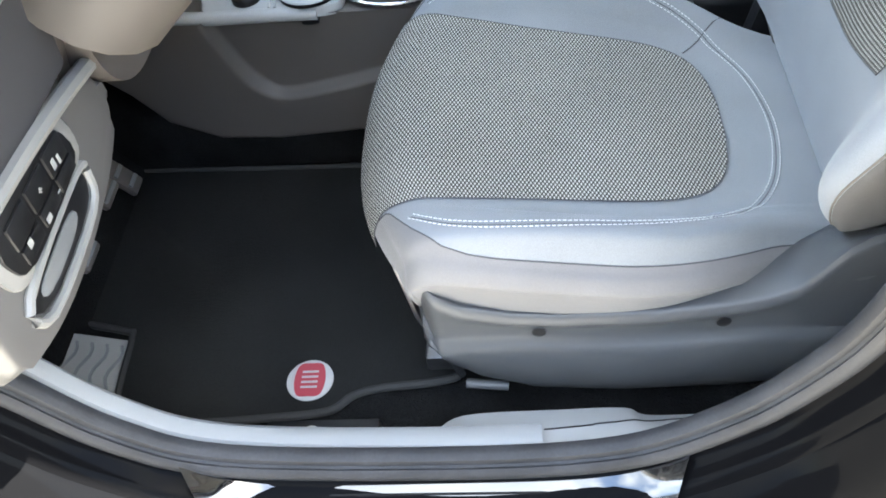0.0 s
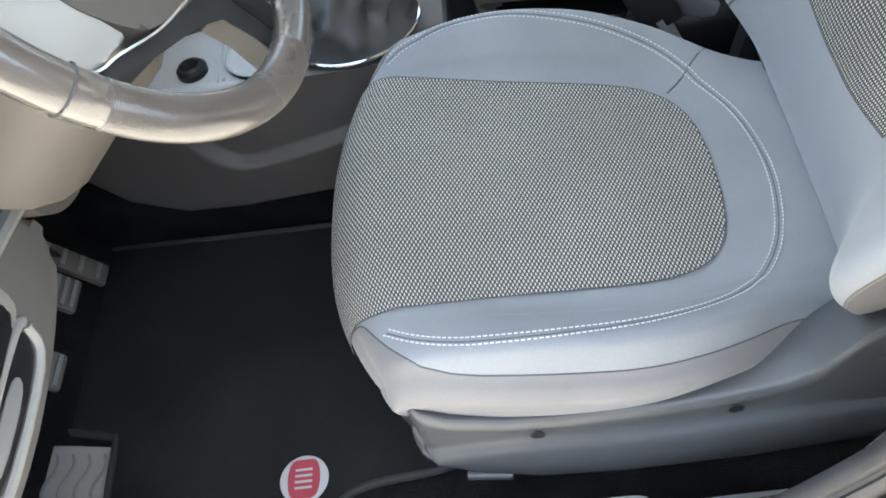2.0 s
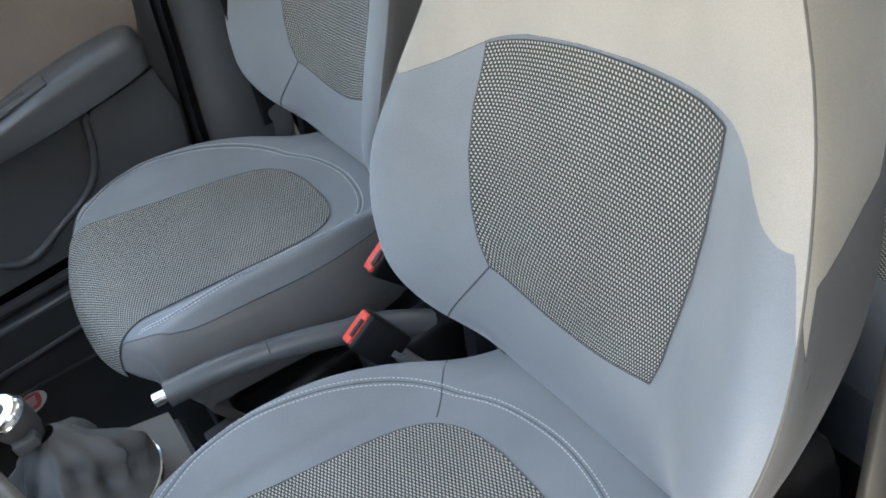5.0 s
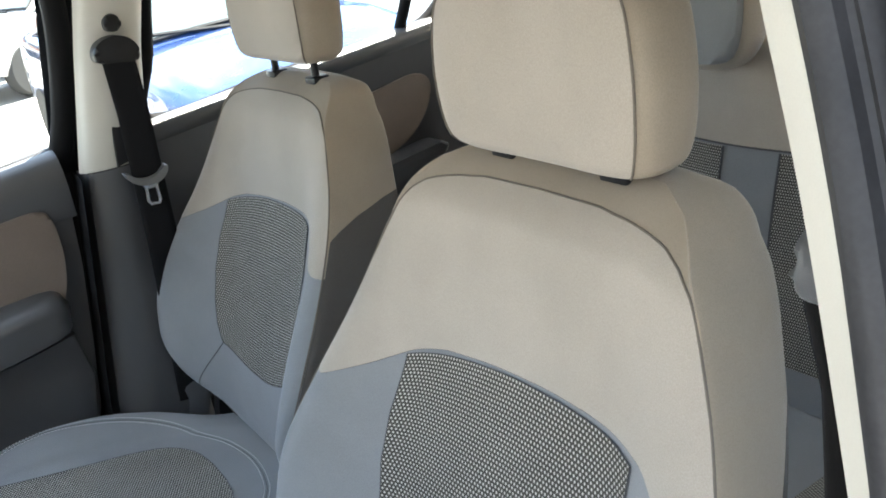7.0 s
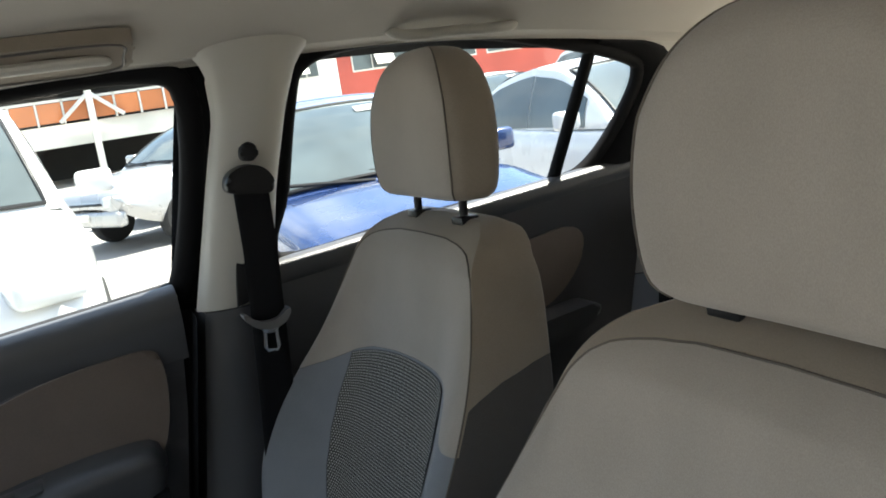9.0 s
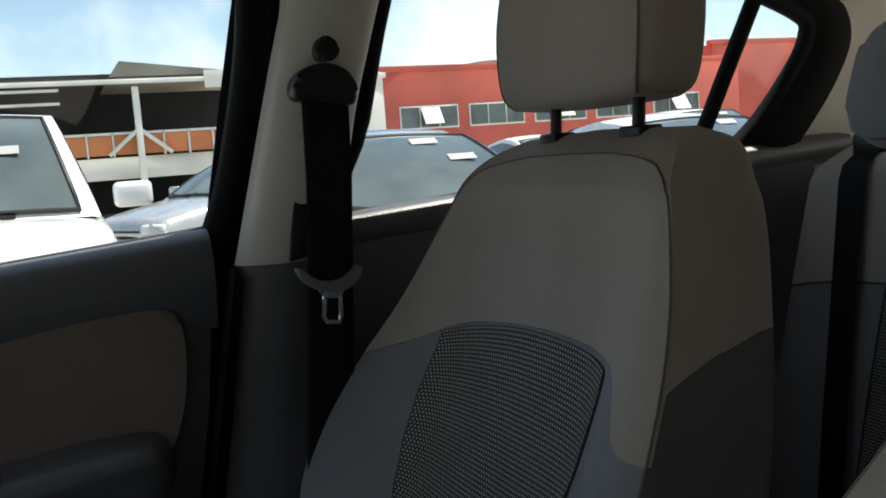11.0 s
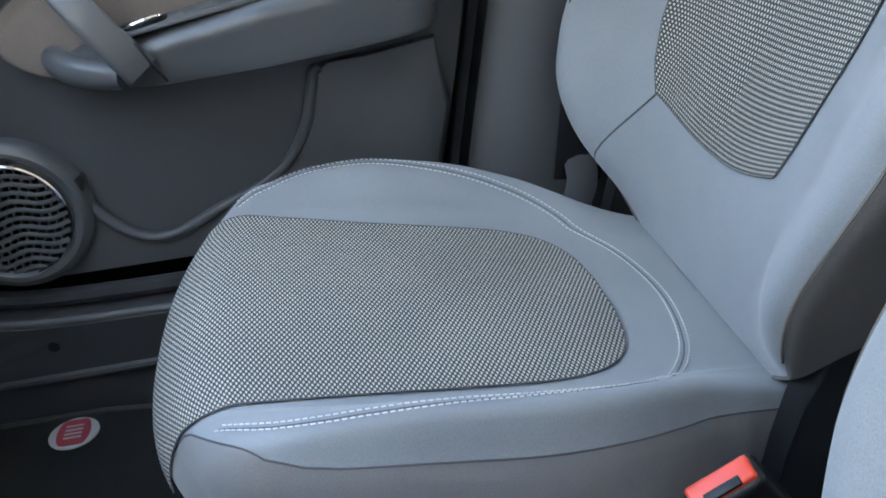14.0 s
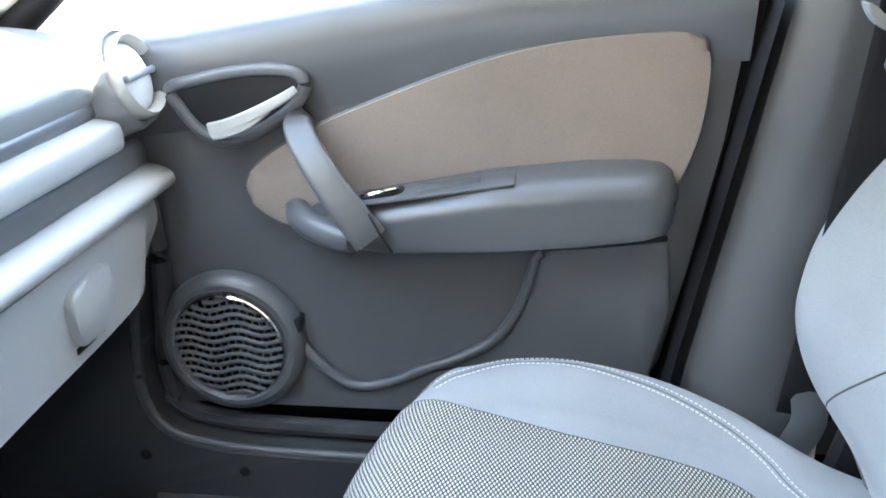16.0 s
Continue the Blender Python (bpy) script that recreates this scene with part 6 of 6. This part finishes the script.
def parked_car(name, label, paint, at, turn, suv):
    """A parked car, nose towards -y before turning."""
    car = thing(name, label, "car", "parked cars")
    L, W = (4.5, 0.92) if suv else (4.3, 0.86)
    hood, belt, roof = (1.08, 1.12, 1.72) if suv else (0.92, 0.96, 1.44)
    low = 0.26
    # body shell: stations from nose to tail
    st = [(-L / 2, 0.62, 0.55, 0.74), (-L / 2 + 0.08, 0.50, 0.74, 0.90), (-L / 2 + 0.35, 0.36, hood - 0.10, 0.97), (-L / 2 + 0.75, low, hood - 0.03, 1.0), (-L / 2 + 1.15, low, hood + 0.02, 1.0), (0, low, belt, 1.0), (L / 2 - 0.8, low, belt + 0.04, 1.0), (L / 2 - 0.25, 0.34, belt + 0.02, 0.96), (L / 2, 0.50, belt - 0.2, 0.86)]
    sp = spline([(a, b, c) for a, b, c, _ in st], 4)
    ws = spline([(a, d, 0) for a, _, _, d in st], 4)

    def shell(u, v):
        i = round(u * (len(sp) - 1))
        y, zb, zt, w = sp[i].x, sp[i].y, sp[i].z, ws[i].y * W
        pts = spline([(-w * 0.92, zb, 0), (-w, zb + 0.12, 0), (-w * 1.0, 0.5 * (zb + zt), 0), (-w * 0.97, zt - 0.10, 0), (-w * 0.86, zt - 0.01, 0), (-w * 0.5, zt + 0.025, 0), (0, zt + 0.035, 0), (w * 0.5, zt + 0.025, 0), (w * 0.86, zt - 0.01, 0), (w * 0.97, zt - 0.10, 0), (w, 0.5 * (zb + zt), 0), (w, zb + 0.12, 0), (w * 0.92, zb, 0)], 3)
        p = pts[round(v * (len(pts) - 1))]
        return (p.x, y, p.y)

    bm = grid(shell, len(sp) - 1, 36)
    for r in (0, 1):
        vs = [bm.verts.new(shell(r, j / 36)) for j in range(37)]
        bm.faces.new(vs)
    bmesh.ops.remove_doubles(bm, verts=bm.verts, dist=1e-4)
    body = part("body", bm, paint, car)
    y0, y1, y2, y3 = (-L / 2 + 1.15, -L / 2 + 1.85, L / 2 - 0.75, L / 2 - 0.25) if suv else (-L / 2 + 1.15, -L / 2 + 2.0, L / 2 - 1.35, L / 2 - 0.65)
    wb, wt = W * 0.90, W * 0.70
    zb = belt - 0.02
    over = spline([(y0, zb, 0), (y0 + 0.5 * (y1 - y0), zb + 0.54 * (roof - zb), 0), (y1, roof - 0.05, 0), (y1 + 0.35, roof + 0.005, 0), (0.5 * (y1 + y2), roof + 0.02, 0), (y2 - 0.1, roof - 0.03, 0), (y2 + 0.35 * (y3 - y2), zb + 0.72 * (roof - zb), 0), (y3, zb, 0)], 6)
    last = len(over) - 1

    def wide(z):
        return wb + (wt - wb) * max(0.0, min(1.0, (z - zb) / (roof - zb))) ** 1.15

    def top_at(u, v, lift=0.0):
        """The curved sheet of windscreen, roof and rear window; v from -1 to 1."""
        k = u * last
        i = min(int(k), last - 1)
        p = over[i].lerp(over[i + 1], k - i)
        d = (over[i + 1] - over[max(i - 1, 0)]).lerp(over[min(i + 2, last)] - over[i], k - i).normalized()
        bow = 0.10 * (1 - v * v) - lift
        return (wide(p.y) * v * (1 - 0.03 * (1 - v * v)), p.x - bow * d.y, p.y + d.x * (0.035 * (1 - v * v) - lift))

    def side_at(u, v, sx, lift=0.0):
        """A side of the cabin; v from the waist to the roof edge."""
        a = Vector(top_at(u, sx))
        z = zb + (a.z - zb) * v
        return (sx * (wide(z) + lift + 0.012 * math.sin(math.pi * v)), a.y, z)

    part("roof", grid(lambda u, v: top_at(u, 2 * v - 1), last, 16), paint, car)
    for nm, ua, ub in (("windscreen", 0.02, 0.285), ("rear_glass", 0.735, 0.98)):
        pane = part(nm, grid(lambda u, v: top_at(ua + (ub - ua) * u, (2 * v - 1) * 0.90, -0.014), 12, 14), "car_glass", car)
        rim = [top_at(ua, 0.90 * (k / 7 - 1), -0.014) for k in range(15)] + [top_at(ua + (ub - ua) * k / 8, 0.90, -0.014) for k in range(1, 9)] + [top_at(ub, 0.90 * (1 - k / 7), -0.014) for k in range(1, 15)] + [top_at(ub - (ub - ua) * k / 8, -0.90, -0.014) for k in range(1, 8)]
        part("glass_seal", tube(rim, 0.014, 6, closed=True), "plastic_black", pane)
    for sx in (-1, 1):
        part("cabin_side", grid(lambda u, v: side_at(u, v, sx), last, 8), paint, car)
        for ua, ub in ((0.14, 0.50), (0.53, 0.86)):
            part("side_glass", grid(lambda u, v: side_at(ua + (ub - ua) * u, 0.05 + 0.83 * v, sx, 0.006), 10, 6), "car_glass", car)
    for sx in (-1, 1):
        mir = part("door_mirror", turned(box((-0.11, -0.05, -0.075), (0.11, 0.05, 0.075), 0.035, 3), pose(sx * (W + 0.12), y0 + 0.35, belt + 0.08)), paint, car)
        part("headlamp", turned(box((-0.17, -0.12, -0.07), (0.17, 0.10, 0.07), 0.04, 3), pose(sx * W * 0.68, -L / 2 + 0.13, hood - 0.27, 0, 0, sx * 18)), "lamp", car)
        for yy in (-L / 2 + 0.85, L / 2 - 0.85):
            r = 0.36 if suv else 0.31
            wm = pose(sx * (W - 0.08), yy, r, 0, 90 * sx, 0)
            tyre = part("wheel", lathe([(0.6 * r, -0.10), (r * 0.94, -0.10), (r, -0.06), (r, 0.06), (r * 0.94, 0.095), (0.66 * r, 0.095)], 32, wm), "tyre", car)
            part("wheel_rim", lathe([(0.66 * r, 0.085), (0.60 * r, 0.07), (0.2 * r, 0.06), (0.15 * r, 0.085), (0, 0.085)], 24, wm), "grey_paint", tyre)
    for x0 in (-0.10, 0.42):
        part("wiper", tube([(x0, y0 - 0.06, zb + 0.035), (x0 - 0.52, y0 + 0.02, zb + 0.085)], 0.012, 6), "plastic_black", car)
    part("grille", turned(box((-0.38, -0.03, -0.03), (0.38, 0.03, 0.03), 0.02, 2), pose(0, -L / 2 + 0.03, hood - 0.30)), "plastic_black", car)
    part("bumper", turned(box((-W * 0.86, -0.06, -0.10), (W * 0.86, 0.10, 0.10), 0.05, 3), pose(0, -L / 2 + 0.02, 0.45)), paint, car)
    part("plate", box((-0.16, -L / 2 - 0.06, 0.44), (0.16, -L / 2 - 0.045, 0.52), 0.002), "white_wall", car)
    for k in range(2):
        part("screen_sticker", turned(box((-0.09, -0.002, -0.035), (0.09, 0.0, 0.035), 0.0), Matrix.Translation(top_at(0.23 - 0.075 * k, 0.30 + 0.22 * k, -0.026)) @ Matrix.Rotation(-math.atan2(y1 - y0, roof - zb), 4, "X")), "badge_white", car)
    car.matrix_world = pose(at[0], at[1], GROUND, 0, 0, turn)
    return car


parked_car("parked_suv", "white parked sport utility car beside the yard aisle", "white_paint", (-0.85, 6.3), 0, True)
parked_car("parked_sedan", "dark blue parked saloon car", "blue_paint", (1.75, 5.6), 0, False)
parked_car("parked_van_car", "white parked hatchback in the row", "white_paint", (4.6, 6.1), 0, False)
parked_car("parked_hatchback", "silver parked car in the row", "grey_paint", (7.6, 6.4), 0, False)
M["red_paint"] = surface("red car paint", (0.35, 0.03, 0.03), 0.3, var=0.06, bump=0.0, coat=0.8)
for k in range(6):
    parked_car("parked_row_car", "parked car in the far row of the yard", ("grey_paint", "blue_paint", "red_paint", "white_paint", "grey_paint", "white_paint")[k], (2.3 + 0.75 * k, 12.5 + 2.5 * k), -62, False)
for k in range(3):
    parked_car("parked_row_car", "white parked car in the far row of the yard", "white_paint", (7.5 + 3.2 * k, 13.5), 0, k == 1)


def warehouse():
    w = thing("warehouse", "open dark warehouse bay with orange balcony panels and pale steel frame", "building")
    y, x0, x1 = 30.0, -14.0, 7.0
    g = GROUND
    part("back_wall", box((x0, y + 6, g), (x1, y + 6.3, 5.0), 0.0), "shed_shaded", w)
    part("upper_floor", box((x0, y, 1.05), (x1, y + 6, 1.75), 0.02), "pale_steel", w)
    part("roof", slab([(y - 0.6, 4.05), (y + 6.5, 4.6), (y + 6.5, 4.75), (y - 0.6, 4.2)], "x", x0, x1, 0.0), "shed_shaded", w)
    part("fascia", box((x0, y - 0.7, 3.98), (x1, y - 0.5, 4.12), 0.01), "pale_steel", w)
    for x in (-10.0, -6.0, -1.9, 2.2, 6.6):
        post = part("column", box((x - 0.1, y - 0.5, g), (x + 0.1, y - 0.3, 3.9), 0.01), "pale_steel", w)
        part("brace", tube([(x, y - 0.42, 2.6), (x + 0.95, y - 0.42, 1.8)], 0.07, 6), "pale_steel", post)
        part("brace", tube([(x, y - 0.42, 2.6), (x - 0.95, y - 0.42, 1.8)], 0.07, 6), "pale_steel", post)
    for k in range(27):
        x = x0 + 0.77 * k
        pn = part("balcony_panel", box((x + 0.04, y - 0.25, 1.82), (x + 0.73, y - 0.2, 2.42), 0.0), "orange", w)
        part("balcony_post", box((x - 0.03, y - 0.28, 1.75), (x + 0.03, y - 0.18, 2.5), 0.0), "pale_steel", w)
    part("balcony_rail", box((x0, y - 0.28, 2.44), (x1, y - 0.18, 2.52), 0.0), "pale_steel", w)
    for k in range(2):
        part("girder", tube([(x0, y - 0.6, 3.45 + 0.4 * k), (x1 - 7, y - 0.6, 3.45 + 0.4 * k)], 0.05, 6), "pale_steel", w)
    part("roof_sheet", slab([(1.4, 4.15), (1.9, 4.85), (5.6, 4.42), (6.4, 4.15)], "y", y + 0.8, y + 5.0, 0.0), "roof_sheet", w, "tan weathered sheet roof")
    part("white_board", box((4.3, y - 0.8, 3.75), (6.2, y - 0.72, 4.3), 0.01), "white_wall", w)
    for k in range(22):
        part("truss_bar", tube([(x0 + 0.55 * k, y - 0.6, 3.45), (x0 + 0.55 * k, y - 0.6, 3.85)], 0.03, 5), "pale_steel", w)


def office(name, label, mat_name, x0, x1, y, h, windows):
    b = thing(name, label, "building")
    part("wall", box((x0, y, GROUND), (x1, y + 8, h), 0.02), mat_name, b)
    part("parapet", box((x0 - 0.1, y - 0.12, h - 0.02), (x1 + 0.1, y + 0.3, h + 0.22), 0.01), mat_name, b)
    for i, (x, w) in enumerate(windows):
        fr = part("window", box((x, y - 0.05, 2.15), (x + w, y + 0.02, 3.1), 0.01), "pale_steel", b)
        n = 3
        for j in range(n):
            part("window_pane", box((x + 0.06 + j * (w - 0.06) / n, y - 0.07, 2.22), (x + j * (w - 0.06) / n + (w - 0.06) / n - 0.0, y - 0.04, 3.03), 0.0), "car_glass", fr)
        if i % 2 == 0:
            part("open_sash", slab([(y - 0.08, 3.03), (y - 0.55, 2.35), (y - 0.5, 2.33), (y - 0.04, 3.0)], "x", x + w / 3 + 0.05, x + 2 * w / 3, 0.0), "pale_steel", fr)
    return b


warehouse()
office("white_office", "white rendered yard building with small windows", "white_wall", 9.2, 12.0, 34.0, 4.3, ((9.6, 1.6),))
office("red_office", "red rendered yard building with tilted white sashes", "red_wall", 12.0, 30.0, 34.0, 4.5, tuple((12.6 + 3.1 * k, 2.6) for k in range(5)))
office("red_hall", "long red yard hall behind the parked cars", "red_wall", 30.2, 70.0, 36.0, 5.5, ())
arch = thing("hall_roof", "arched grey hall roof behind the red building", "roof")
part("arched_sheet", slab(flat(spline([(15.5, 4.55, 0), (17.5, 5.15, 0), (19.5, 5.35, 0), (21.5, 5.15, 0), (23.5, 4.55, 0)], 6)), "y", 38.5, 46, 0.0), "roof_sheet", arch)


# unseen wall, added to cut light and darken reflections at the open driver's door
M["block_wall"] = surface("dark light-blocking wall", (0.10, 0.095, 0.09), 0.9, var=0.15, grain=40, bump=0.2, dist=0.004, stain=0.5)
whole("wall_light_block", box((-9.0, -3.65, GROUND), (9.0, -3.4, 2.7), 0.0), "block_wall", "unseen dark wall added to cut light at the driver's door", kind="structure")
